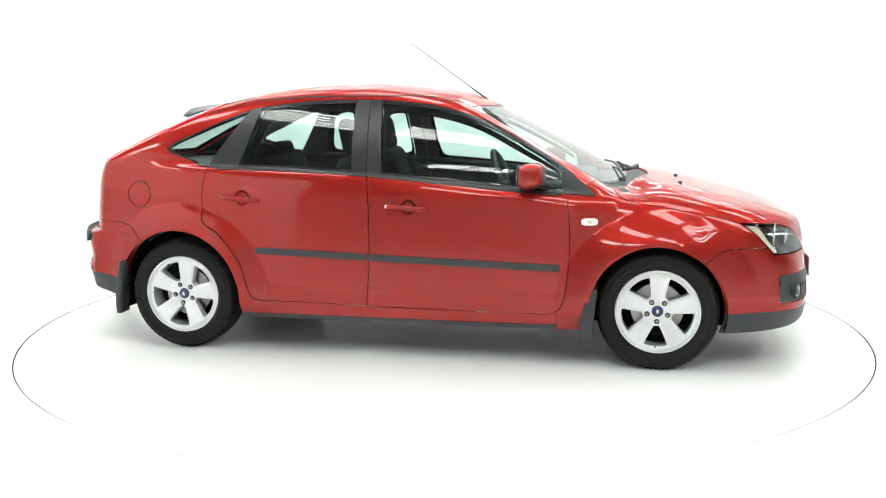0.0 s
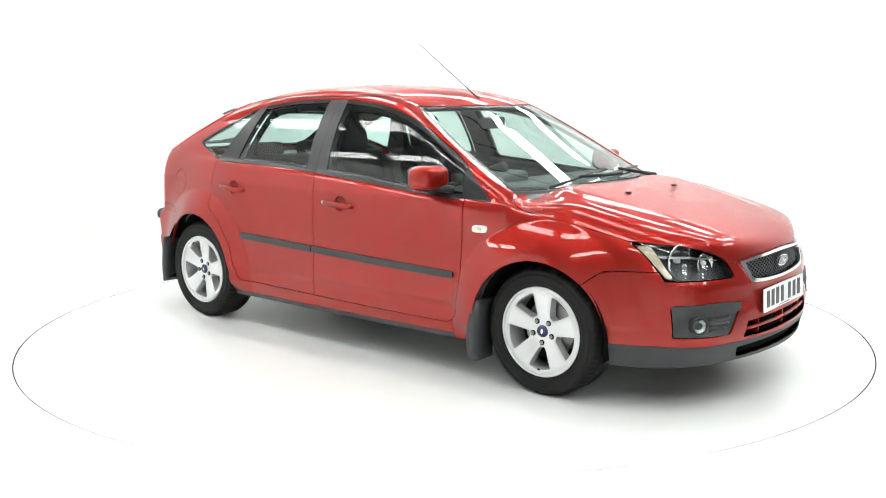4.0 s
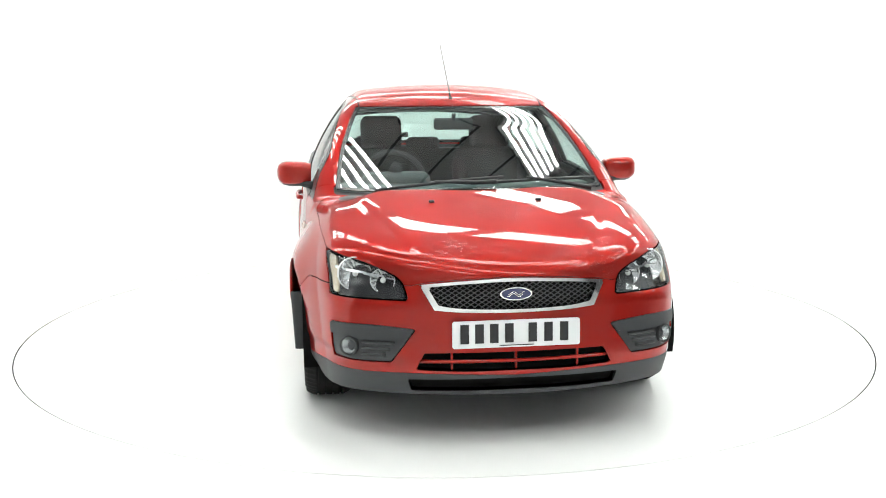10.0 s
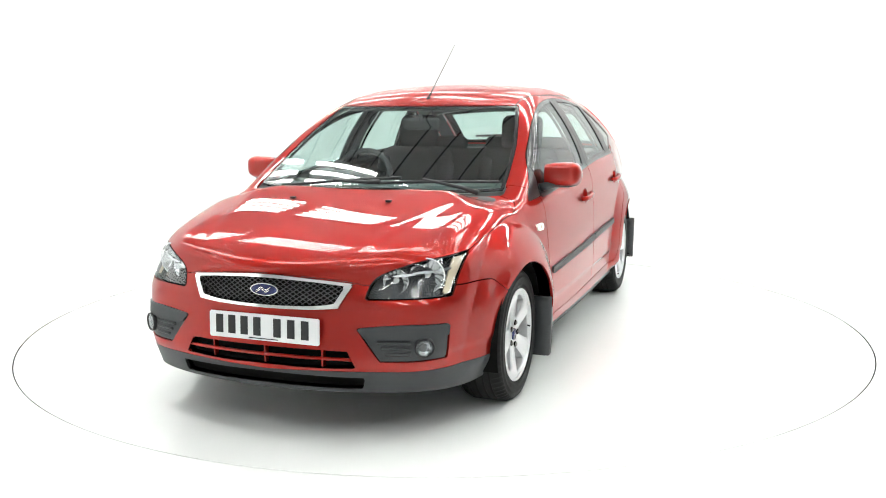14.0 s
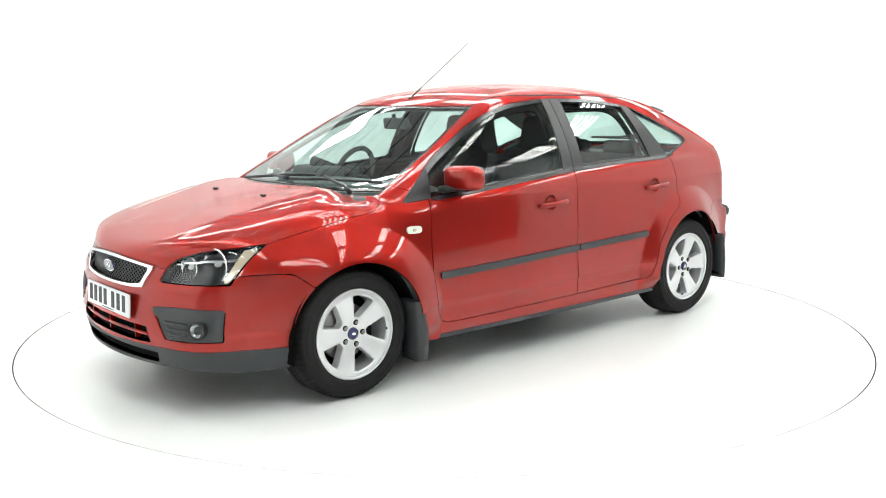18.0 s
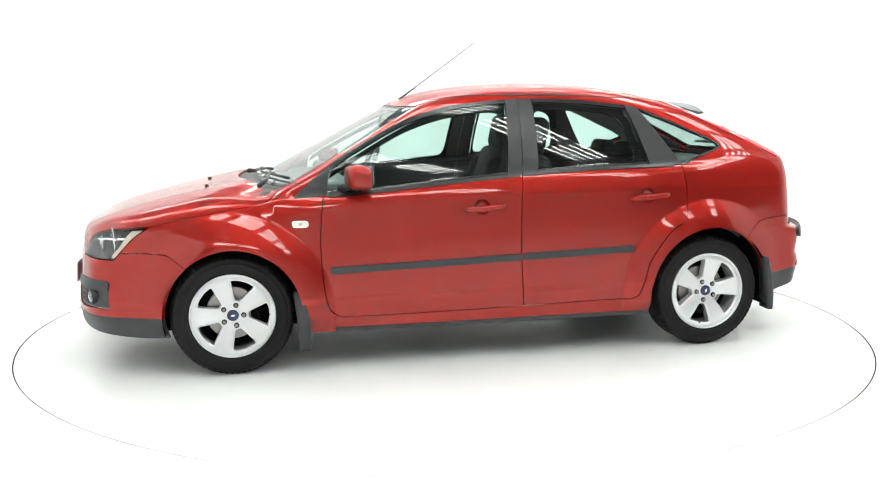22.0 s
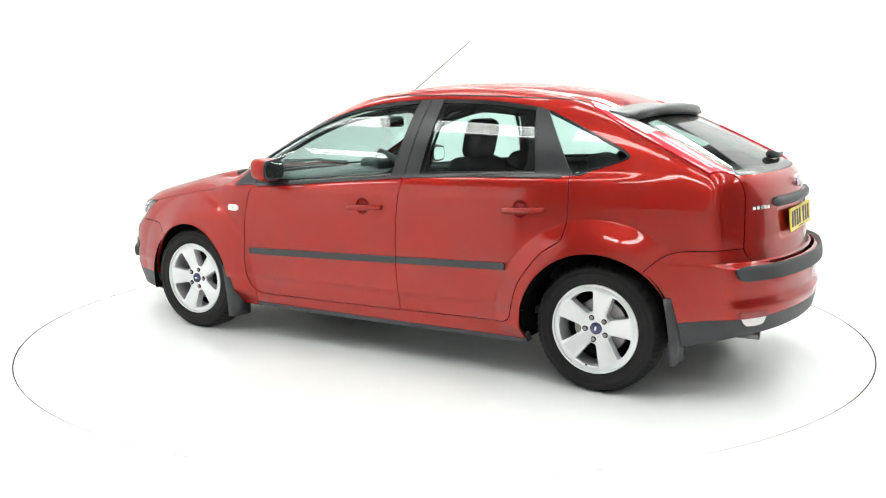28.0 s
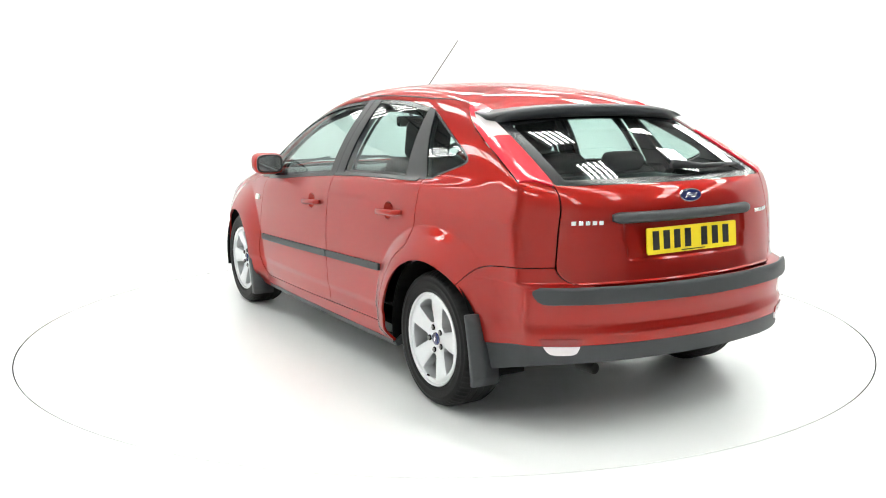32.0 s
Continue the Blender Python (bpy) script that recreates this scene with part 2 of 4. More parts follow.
def shell(x, y, z):
    """Signed distance, roughly, to the car's outer skin; negative inside."""
    y = np.abs(y)
    # lower body
    drop = np.clip(BELT(x) - SHOULDER(x), .02, .2)
    bend = .23 * (1 - .75 * ramp(.85, 1.25, x)) * (1 - .85 * ramp(-.95, -1.55, x))
    half = PLAN(x) + SIDE(z) - (.049 - bend * drop) / .1444 * np.clip(z - BELT(x) + .38, 0, .38) ** 2 - bend * (soft(z - SHOULDER(x), .022) - .003)
    half = half - .13 * soft(-1.05 - x, .2) * soft(z - .64, .08) * 1.4 - .22 * soft(z - .66, .07) * ramp(.75, 1.55, x)
    for wx, amount, r0, r1 in ((1.32, .057, .35, .520), (-1.32, .050, .375, .525)):
        d = np.hypot(x - wx, (z - .315) * 1.0)
        rise = np.clip((d - r0) / (r1 - r0), 0, 2)
        rise = soft(1 - rise ** 1.4, .05)
        half = half + amount * rise * ramp(.20, .30, z) * (1 - .55 * ramp(.08, .34, np.abs(x) - 1.32))
    side = y - half
    bulge = .004 * (1 - ramp(-.03, .03, y - (.36 + .27 * np.clip((2.1 - x) / .95, 0, 1)))) * ramp(1.1, 1.5, x)
    hood = z - (HOOD(x) + bulge - .016 - .012 * y ** 2 - (.10 + .28 * ramp(1.1, 2.15, x)) * y ** 6)
    belt = z - BELT(x)
    out = ramp(.45, .80, y)
    begin, end = 1.0 - .12 * out, 1.25 + .44 * out
    turn = np.clip((x - begin) / (end - begin), 0, 1)
    top = belt + (hood - belt) * turn * turn * (3 - 2 * turn)
    front = x - (NOSE(z) - (.24 + .18 * ramp(.56, .70, z) + .12 * ramp(.38, .22, z)) * y ** 2 - .20 * y ** 6)
    bay = ramp(.355, .335, y + .20 * np.clip(.82 - z, 0, .2)) * ramp(.730, .750, z) * ramp(.915, .895, z)
    rear = (TAIL(z) + .28 * y ** 2 + .32 * y ** 6 + .010 * bay) - x
    edge = np.where(x > 1.1, .09 - .05 * ramp(1.75, 2.0, x) * ramp(.66, .50, y), .035)
    lower = smax(smax(smax(side, front * .97, .09), top, edge), rear * .97, .09 + .07 * ramp(-1.2, -1.6, x))
    # greenhouse
    u = np.clip(z - .95, -.05, .6)
    glass = y - (CABIN(x) - .24 * u - .68 * u ** 2 * np.sign(u))
    xs = x + .11 * y ** 2 * ramp(-.2, 1.0, x) - .10 * y ** 2 * ramp(-.9, -1.5, x)
    crown = .016 * np.clip(1 - (y / .54) ** 2, -.2, 1) * ramp(.58, .22, x) * ramp(-1.36, -1.06, x)
    roof = (z - (ROOF(xs) - .068 * y ** 2 + crown)) * .88
    house = smax(smax(smax(glass, roof, .06), rear * .97, .03), x - 1.5, .02)
    return smin(lower, house, .03)


def gradient(p):
    e = 1e-3
    x, y, z = p.T
    g = np.stack([shell(x + e, y, z) - shell(x - e, y, z), shell(x, y + e, z) - shell(x, np.where(y > e, y - e, e - y), z), shell(x, y, z + e) - shell(x, y, z - e)], 1)
    return g / np.maximum(np.linalg.norm(g, axis=1), 1e-9)[:, None]


def shoot(o, d, far=1.7):
    """Where rays from inside meet the skin."""
    lo, hi = np.zeros(len(o)), np.full(len(o), far)
    for _ in range(22):
        mid = (lo + hi) / 2
        p = o + d * mid[:, None]
        out = shell(*p.T) > 0
        hi, lo = np.where(out, mid, hi), np.where(out, lo, mid)
    return o + d * ((lo + hi) / 2)[:, None]


def make_skin():
    """The left half of the car's skin as one fine sheet of triangles."""
    cols = []
    psi = np.radians(np.linspace(-42, 90, 230))
    for x in np.linspace(-1.12, 1.12, 150):
        cols.append((x, 0.0))
    front = [(1.12, b) for b in np.radians(np.linspace(0, 90, 100))[1:]]
    back = [(-1.12, -b) for b in np.radians(np.linspace(0, 90, 100))[1:]]
    cols = back[::-1] + cols + front
    o = np.array([(x, 0, .62) for x, b in cols for _ in psi])
    d = np.array([(math.cos(s) * math.sin(b), math.cos(s) * math.cos(b), math.sin(s)) for x, b in cols for s in psi])
    v = shoot(o, d)
    v[np.abs(v[:, 1]) < 1e-4, 1] = 0
    n = len(psi)
    i, j = np.meshgrid(np.arange(len(cols) - 1), np.arange(n - 1), indexing="ij")
    a, b, c, e = (i * n + j).ravel(), ((i + 1) * n + j).ravel(), ((i + 1) * n + j + 1).ravel(), (i * n + j + 1).ravel()
    f = np.concatenate([np.stack([a, c, b], 1), np.stack([a, e, c], 1)])
    area = np.linalg.norm(np.cross(v[f[:, 1]] - v[f[:, 0]], v[f[:, 2]] - v[f[:, 0]]), axis=1)
    return v, f[area > 1e-9]


def keep(mesh, g):
    """The part of a triangle sheet where g, a value per vertex, is below zero."""
    v, f = mesh
    if not len(f):
        return mesh
    neg = g < 0
    k = neg[f].sum(1)
    whole = f[k == 3]
    verts, extra, seen = [v], [], {}
    count = len(v)
    new_pts = []

    def cross(a, b):
        nonlocal count
        key = (a, b) if a < b else (b, a)
        if key not in seen:
            s = g[a] / (g[a] - g[b])
            new_pts.append(v[a] + (v[b] - v[a]) * s)
            seen[key] = count
            count += 1
        return seen[key]
    for tri in f[(k == 1) | (k == 2)]:
        poly = []
        for a, b in zip(tri, np.roll(tri, -1)):
            if neg[a]:
                poly.append(a)
            if neg[a] != neg[b]:
                poly.append(cross(a, b))
        for q in range(1, len(poly) - 1):
            extra.append((poly[0], poly[q], poly[q + 1]))
    v2 = np.concatenate([v, np.array(new_pts)]) if new_pts else v
    f2 = np.concatenate([whole, np.array(extra, int).reshape(-1, 3)])
    used, inv = np.unique(f2, return_inverse=True)
    return v2[used], inv.reshape(-1, 3)


GAP = .0022


def split(mesh, g, gap=GAP):
    """(inside, outside) of a boundary, with a fine shut line between."""
    v = mesh[0]
    val = g(v) if callable(g) else g
    return keep(mesh, val + gap), keep(mesh, gap - val)


def in_side(points, n=5):
    poly = smooth_loop(points, n)
    return lambda v: outline(v[:, [0, 2]], poly)


def in_front(points, n=5):
    poly = smooth_loop(points, n)
    return lambda v: outline(v[:, [1, 2]], poly)


def in_top(points, n=5):
    poly = smooth_loop(points, n)
    return lambda v: outline(v[:, [0, 1]], poly)


def in_fan(points, centre, n=5):
    """Outline in the angle about an upright axis (degrees, from straight ahead or behind) and the height."""
    sgn = 1 if centre > 0 else -1
    poly = smooth_loop([(radians(a) * 1.05, z) for a, z in points], n)
    return lambda v: outline(np.stack([np.arctan2(v[:, 1], sgn * (v[:, 0] - centre)) * 1.05, v[:, 2]], 1), poly)


def panel(name, mesh, mat, parent, label="", side=1, both=False, out=0.0, thick=.012, flip_n=False):
    """A sheet of the skin as a real panel: moved out by `out`, its rim turned inwards. side -1: mirrored; both: both halves in one."""
    v, f = mesh
    n = gradient(v)
    v = v + n * out
    e = np.concatenate([f[:, [0, 1]], f[:, [1, 2]], f[:, [2, 0]]])
    key = np.sort(e, 1)
    _, idx, cnt = np.unique(key, axis=0, return_index=True, return_counts=True)
    rim = e[idx[cnt == 1]]
    rim = rim[~((np.abs(v[rim[:, 0], 1]) < 2e-3) & (np.abs(v[rim[:, 1], 1]) < 2e-3))]
    sv, sf, sn = [v], [f], [n]
    if thick and len(rim):
        ids, inv = np.unique(rim, return_inverse=True)
        inv = inv.reshape(-1, 2)
        m = len(ids)
        base = len(v)
        mid = v[ids] - n[ids] * thick
        away = np.zeros((m, 3))
        for (a, b), (p, q) in zip(rim, inv):
            w = np.cross(v[b] - v[a], n[a])
            away[p] += w
            away[q] += w
        away /= np.maximum(np.linalg.norm(away, axis=1), 1e-9)[:, None]
        sv += [v[ids], mid]
        sn += [away, away]
        a, b = inv[:, 0] + base, inv[:, 1] + base
        sf.append(np.concatenate([np.stack([b, a, a + m], 1), np.stack([b, a + m, b + m], 1)]))
    v, f, n = np.concatenate(sv), np.concatenate(sf), np.concatenate(sn)
    flip = np.array([1, -1, 1])
    if both:
        k = len(v)
        v, n, f = np.concatenate([v, v * flip]), np.concatenate([n, n * flip]), np.concatenate([f, f[:, ::-1] + k])
    elif side < 0:
        v, n, f = v * flip, n * flip, f[:, ::-1]
    return raw(name, v, f, mat, parent, label, n)


# ---- the hall ----
DISC_Y, DISC_R = .09, 2.53


def ring_sheet(bm, r0, r1, z, cy, n=160, far=None):
    """A flat ring; far: its outer edge is a square of that half-size instead."""
    inner, outer_ = [], []
    for k in range(n):
        a = 2 * math.pi * k / n
        c, s = math.cos(a), math.sin(a)
        inner.append(bm.verts.new((r0 * c, cy + r0 * s, z)))
        q = r1 if far is None else far / max(abs(c), abs(s))
        outer_.append(bm.verts.new((q * c, (cy if far is None else 0) + q * s, z)))
    for k in range(n):
        bm.faces.new((inner[k], outer_[k], outer_[(k + 1) % n], inner[(k + 1) % n]))
    return inner


def build_hall():
    bm = bmesh.new()
    lip = ring_sheet(bm, DISC_R + .0050, None, 0.0, DISC_Y, far=12)
    tagged(part("floor", bm, FLOOR), "white painted studio floor, smooth and clean", "floor", kind="structure")
    # gap wall coloured near-black so the narrow gap looks shaded
    bm = lathe([(DISC_R + .0052, -.001), (DISC_R + .0052, -.065)], 200, "z")
    edge = tagged(part("trim_gap_shade", bm, DARK), "near-black ring that stands for the shade in the turntable gap", "trim", kind="structure")
    edge.matrix_basis = pose(0, DISC_Y, 0)
    # near-black slab below, so the gap's depth stays dark
    bm = bmesh.new()
    box(bm, 0, 0, -.10, 24, 24, .06)
    tagged(part("ground", bm, DARK), "near-black slab under the floor that keeps the turntable gap dark", "ground", kind="structure")
    bm = lathe([(.0, 0.0), (1.2, 0.0), (DISC_R - .003, 0.0), (DISC_R - .001, -.002)], 200, "z")
    disc = part("turntable", bm, DISC)
    tagged(disc, "round white turntable flush with the floor", "turntable")
    disc.matrix_basis = pose(0, DISC_Y, 0)
    # the disc's own side of the gap, darkened the same way as shade
    part("gap_shade_band", lathe([(DISC_R - .001, -.002), (DISC_R, -.004), (DISC_R, -.065)], 200, "z"), DARK, disc, "near-black band for the shade on the disc side of the gap")
    # curved white wall with a coved foot, open towards the camera
    bm = bmesh.new()
    n, r = 90, 3.30
    prof = [(.30 * math.sin(a), .30 * (1 - math.cos(a))) for a in np.linspace(0, math.pi / 2, 9)] + [(.30, 2.55), (.40, 2.55), (.40, .0)]
    rows = []
    for k in range(n + 1):
        a = radians(-18 + 252 * k / n)
        rows.append([bm.verts.new(((r + d) * math.cos(a), (r + d) * math.sin(a), z + .001)) for d, z in prof])
    for p, q in zip(rows, rows[1:]):
        for k in range(len(prof) - 1):
            bm.faces.new((p[k], p[k + 1], q[k + 1], q[k]))
    for p in (rows[0], rows[-1]):
        bm.faces.new(p[7:])
    bmesh.ops.recalc_face_normals(bm, faces=bm.faces)
    tagged(part("wall_cove", bm, WHITE, smooth=True), "curved white studio wall with a coved foot", "wall", kind="structure")
    # the hall round it
    for name, x, y, sx, sy in (("wall_north", 0, 10, 20, .2), ("wall_south", 0, -10, 20, .2), ("wall_east", 10.1, 0, .2, 20.2), ("wall_west", -10.1, 0, .2, 20.2)):
        bm = bmesh.new()
        box(bm, x, y, 2.35, sx, sy, 4.7)
        tagged(part(name, bm, GREYWALL if name in ("wall_south", "wall_west") else HALLWALL), "pale grey hall wall" if name in ("wall_south", "wall_west") else "dark grey hall wall", "wall", kind="structure")
    bm = bmesh.new()
    n = 90
    rows = []
    for k in range(n + 1):
        u = -14 + 28 * k / n
        z = 4.68 + (.03 if k % 2 else 0)
        rows.append([bm.verts.new(((u + w) / math.sqrt(2), (w - u) / math.sqrt(2), z)) for w in (-14, 14)])
    for p, q in zip(rows, rows[1:]):
        bm.faces.new((p[0], q[0], q[1], p[1]))
    tagged(part("ceiling", bm, CEILING), "grey ribbed sheet roof with dark girders", "ceiling", kind="structure")
    for u in np.arange(-6.2, 5.8, .54):
        bm = bmesh.new()
        box(bm, u / math.sqrt(2), -u / math.sqrt(2), 4.655, .016, 19, .03, 0, Matrix.Rotation(radians(-45), 3, "Z"))
        tagged(part("girder", bm, DARK), "thin dark steel girder under the roof", "girder", kind="structure")


def build_lights():
    """Strip lamps of five tubes, in rows across the hall."""
    first = new("strip_light")
    tagged(first, "white ceiling strip light with five bright tubes", "strip light", "ceiling strip lights")
    bm = bmesh.new()
    box(bm, 0, 0, .06, 1.64, .62, .04, .006)
    part("tray", bm, TRAY, first, "white sheet metal tray")
    for q in range(5):
        bm = bmesh.new()
        box(bm, 0, (q - 2) * .118, .016, 1.54, .046, .034, .012)
        part("lamp_tube", bm, TUBE, first, "bright fluorescent tube")
    spots = []
    for i, s in enumerate((-5.0, -2.6, -.1, 2.3, 4.7, 7.1)):
        for k in range(8):
            u = -6.47 + 1.95 * k + (.0 if i % 2 else -.33)
            x, y = (s + u) / math.sqrt(2), (s - u) / math.sqrt(2)
            if abs(x) < 8.5 and -8.0 < y < 8.5 and not (x < -1.9 and y < -2.2):
                spots.append((x, y))
    for j, (x, y) in enumerate(spots):
        m = pose(x, y, 4.57, 0, 0, -45)
        if j:
            copy_thing(first, m)
        else:
            first.matrix_basis = m


build_hall()
build_lights()


# ---- the car: its skin cut into panels along the shut lines ----
car = new("car")
tagged(car, "red metallic five-door hatchback with silver alloy wheels, beaded with water", "car")

BOTTOM = curve((-2.3, .345), (-2.0, .33), (-1.75, .275), (-1.66, .25), (-1.6, .20), (1.6, .20), (1.7, .197), (2.0, .215), (2.2, .222))
ARCHES = ((1.312, .312, .345), (-1.32, .315, .370))


def wheel_gap(v):
    d = [np.hypot(v[:, 0] - x, v[:, 2] - z) - r for x, z, r in ARCHES]
    return np.where(v[:, 1] > .45, np.minimum(*d), 1.0)


def above(fn):
    return lambda v: fn(v[:, 0]) - v[:, 2]


def line(p, q):
    """Side-view line from p to q: negative on its front side when drawn downwards."""
    (x0, z0), (x1, z1) = p, q
    n = math.hypot(x1 - x0, z1 - z0)
    return lambda v: ((v[:, 0] - x0) * (z1 - z0) - (v[:, 2] - z0) * (x1 - x0)) / n


def build_shell():
    rest = SKINNED
    rest = keep(rest, BOTTOM(rest[0][:, 0]) - rest[0][:, 2])
    rest = keep(rest, -wheel_gap(rest[0]))
    p = {}
    # lamps and grille first: the panels end at them
    fx = lambda g, lim: (lambda v: np.where(v[:, 0] > lim, g(v), 1.0))
    lamp = in_fan([(46.4, .771), (46.4, .771), (39.6, .759), (33.3, .745), (27, .712), (23.4, .672), (21.7, .604), (21.7, .604), (31, .606), (39.6, .608),
                   (39.6, .608), (41.1, .659), (43.4, .72)], 1.0)
    p["headlamp"], rest = split(rest, fx(lamp, 1.5), .003)
    grille = in_front([(-.2, .682), (0, .692), (.209, .682), (.383, .664), (.383, .664), (.328, .566), (.328, .566), (.209, .557), (0, .553), (-.2, .557)])
    p["grille"], rest = split(rest, fx(grille, 1.9), .001)
    # glass house
    screen = in_top([(1.16, -.3), (1.16, -.3), (1.15, .2), (1.10, .5), (1.03, .692), (1.03, .692), (.672, .648), (.30, .553), (.30, .553), (.36, .3), (.382, 0), (.382, -.3), (.382, -.3)])
    pane, rest = split(rest, screen, .002)
    p["windscreen"], p["screen_border"] = split(pane, lambda v: screen(v) + .020, 0)
    dlo = in_side([(1.0, .902), (1.0, .902), (.79, 1.074), (.575, 1.2), (.418, 1.279), (.265, 1.333), (.111, 1.369), (-.043, 1.388), (-.259, 1.402), (-.506, 1.400),
                   (-.659, 1.392), (-.812, 1.374), (-.949, 1.352), (-1.111, 1.29), (-1.257, 1.226), (-1.374, 1.174), (-1.428, 1.138), (-1.405, 1.112), (-1.245, 1.058),
                   (-1.16, 1.036), (-.645, 1.024), (-.227, 1.002), (.252, .962), (.554, .934), (.86, .911)])
    dlo_y = lambda v: np.where(v[:, 1] > .5, dlo(v), 1.0)
    side_glass, rest = split(rest, dlo_y, .001)
    # side windows and their black frames
    sail, g = split(side_glass, line((.80, 1.1), (.823, .9)), .001)
    p["sail"] = sail
    front, rear = split(g, line((-.262, 1.42), (-.227, .98)), .0018)
    post, pane = split(front, lambda v: -line((-.196, 1.42), (-.144, .98))(v), .001)
    p["post_front"] = post
    for key, sheet in (("front", pane),):
        p["pane_front"], p["frame_front"] = split(sheet, lambda v: dlo_y(v) + .020, 0)
    rear, quarter = split(rear, line((-.949, 1.37), (-1.177, 1.02)), .0015)
    p["post_rear"], rear = split(rear, line((-.345, 1.42), (-.317, .98)), .001)
    rear, divider = split(rear, line((-.885, 1.38), (-.985, 1.0)), .001)
    p["divider"] = divider
    p["pane_rear"], p["frame_rear"] = split(rear, lambda v: dlo_y(v) + .020, 0)
    back = line((-.196, 1.42), (-.144, .98))
    p["inner_front"] = keep(pane, -smax(dlo_y(pane[0]) + .032, back(pane[0]) + .022, .07))
    fore, aft = line((-.345, 1.42), (-.317, .98)), line((-.885, 1.38), (-.985, 1.0))
    p["inner_rear"] = keep(rear, -smax(smax(dlo_y(rear[0]) + .032, .012 - fore(rear[0]), .06), aft(rear[0]) + .045, .08))
    p["pane_quarter"], p["frame_quarter"] = split(quarter, lambda v: dlo_y(v) + .010, 0)
    # hatch
    w1 = curve((-1.9, .606), (-1.70, .582), (-1.53, .563), (-1.34, .543), (-1.26, .50))
    w2 = curve((.645, .50), (.655, .57), (.68, .612), (.72, .632), (.85, .62), (1.0, .598), (1.05, .604))
    wide = lambda v: np.where(v[:, 2] > 1.05, w1(v[:, 0]), w2(v[:, 2]))
    hatch = lambda v: np.maximum(np.maximum(v[:, 1] - wide(v), v[:, 0] + 1.27), .650 - v[:, 2])
    tail, rest = split(rest, hatch, .003)
    hg = lambda v: np.maximum(np.maximum(v[:, 1] - w1(v[:, 0]) + .006, 1.050 - v[:, 2]), v[:, 0] + 1.33)
    pane, p["hatch"] = split(tail, hg, .001)
    p["hatch_glass"], p["hatch_border"] = split(pane, lambda v: np.maximum(np.maximum(v[:, 1] - w1(v[:, 0]) + .062, 1.072 - v[:, 2]), v[:, 0] + 1.43), 0)
    lamp = in_top([(-1.19, .57), (-1.19, .57), (-1.30, .622), (-1.45, .662), (-1.62, .690), (-1.785, .712), (-1.80, .711), (-1.888, .61), (-1.888, .60), (-1.888, .4), (-1.1, .4)])
    tl, rest = split(rest, lambda v: np.where((v[:, 0] < -1.15) & (v[:, 2] > 1.0) & (v[:, 1] > .49), lamp(v), 1.0), .002)
    p["tail_clear"], p["tail_red"] = split(tl, lambda v: np.maximum(np.maximum(-1.50 + .35 * (v[:, 1] - .6) - v[:, 0], v[:, 0] + 1.25), lamp(v) + .020), .0005)
    # doors
    door = in_side([(.842, .915), (.849, .863), (.862, .742), (.865, .651), (.858, .498), (.841, .374), (.813, .312), (.765, .284), (.70, .281), (.257, .284),
                    (-.226, .290), (-.226, .290), (-.219, .377), (-.207, .56), (-.207, .742), (-.212, .862), (-.227, 1.01), (-.24, 1.1), (-.24, 1.1), (.70, 1.05), (.835, 1.0), (.835, 1.0)])
    on_side = lambda g: (lambda v: np.where(v[:, 1] > .5, g(v), 1.0))
    p["door_front"], rest = split(rest, on_side(door))
    door = in_side([(-.18, .290), (-.18, .290), (-.60, .297), (-.82, .301), (-.865, .312), (-.89, .335), (-.910, .409), (-.935, .501), (-.972, .561), (-1.057, .667), (-1.144, .727),
                    (-1.166, .772), (-1.174, .89), (-1.158, 1.04), (-1.15, 1.1), (-1.15, 1.1), (-.18, 1.1), (-.18, 1.1)])
    p["door_rear"], rest = split(rest, on_side(door))
    # bonnet, then the front bumper and wing
    edge = curve((1.02, 1.0), (1.07, .945), (1.11, .90), (1.198, .866), (1.3, .853), (1.45, .825), (1.58, .801), (1.72, .769), (1.85, .735), (2.05, .66))
    lip = curve((0, .697), (.21, .687), (.383, .668), (.43, .655), (.6, .62))
    hood = lambda v: np.maximum(np.maximum(1.27 - .42 * v[:, 1] ** 2 - v[:, 0], edge(v[:, 0]) - v[:, 2]), np.where(v[:, 0] > 1.9, lip(v[:, 1]) - v[:, 2], -1))
    p["bonnet"], rest = split(rest, hood, .0012)
    cowl = lambda v: np.maximum(np.maximum(v[:, 0] - 1.275 + .42 * v[:, 1] ** 2, v[:, 1] - .70), 1.0 - v[:, 0])
    p["cowl"], rest = split(rest, cowl, .001)
    cut = curve((1.55, .57), (1.59, .603), (1.637, .634), (1.72, .641), (1.87, .645), (1.90, .70), (1.95, 1.2))
    bumper, rest = split(rest, lambda v: np.maximum(v[:, 2] - cut(v[:, 0]), 1.5 - v[:, 0]))
    fog = fx(in_fan([(20, .488), (20, .488), (28.7, .503), (38.6, .498), (38.6, .498), (38, .354), (38, .354), (24.5, .356), (24.5, .356)], 1.0), 1.5)
    p["fog"], bumper = split(bumper, fog, .002)
    low = fx(in_front([(-.3, .395), (0, .397), (.371, .395), (.371, .395), (.408, .325), (.408, .325), (.21, .320), (0, .322), (-.3, .322)]), 1.9)
    p["low_grille"], bumper = split(bumper, low, 0)
    valance, p["bumper"] = split(bumper, lambda v: v[:, 2] - .302 - .01 * np.sin(v[:, 1] * 3), .001)
    mouth = fx(in_front([(-.3, .289), (0, .291), (.44, .284), (.44, .284), (.425, .233), (.425, .233), (0, .240), (-.3, .238)]), 1.9)
    p["intake"], p["valance"] = split(valance, mouth, 0)
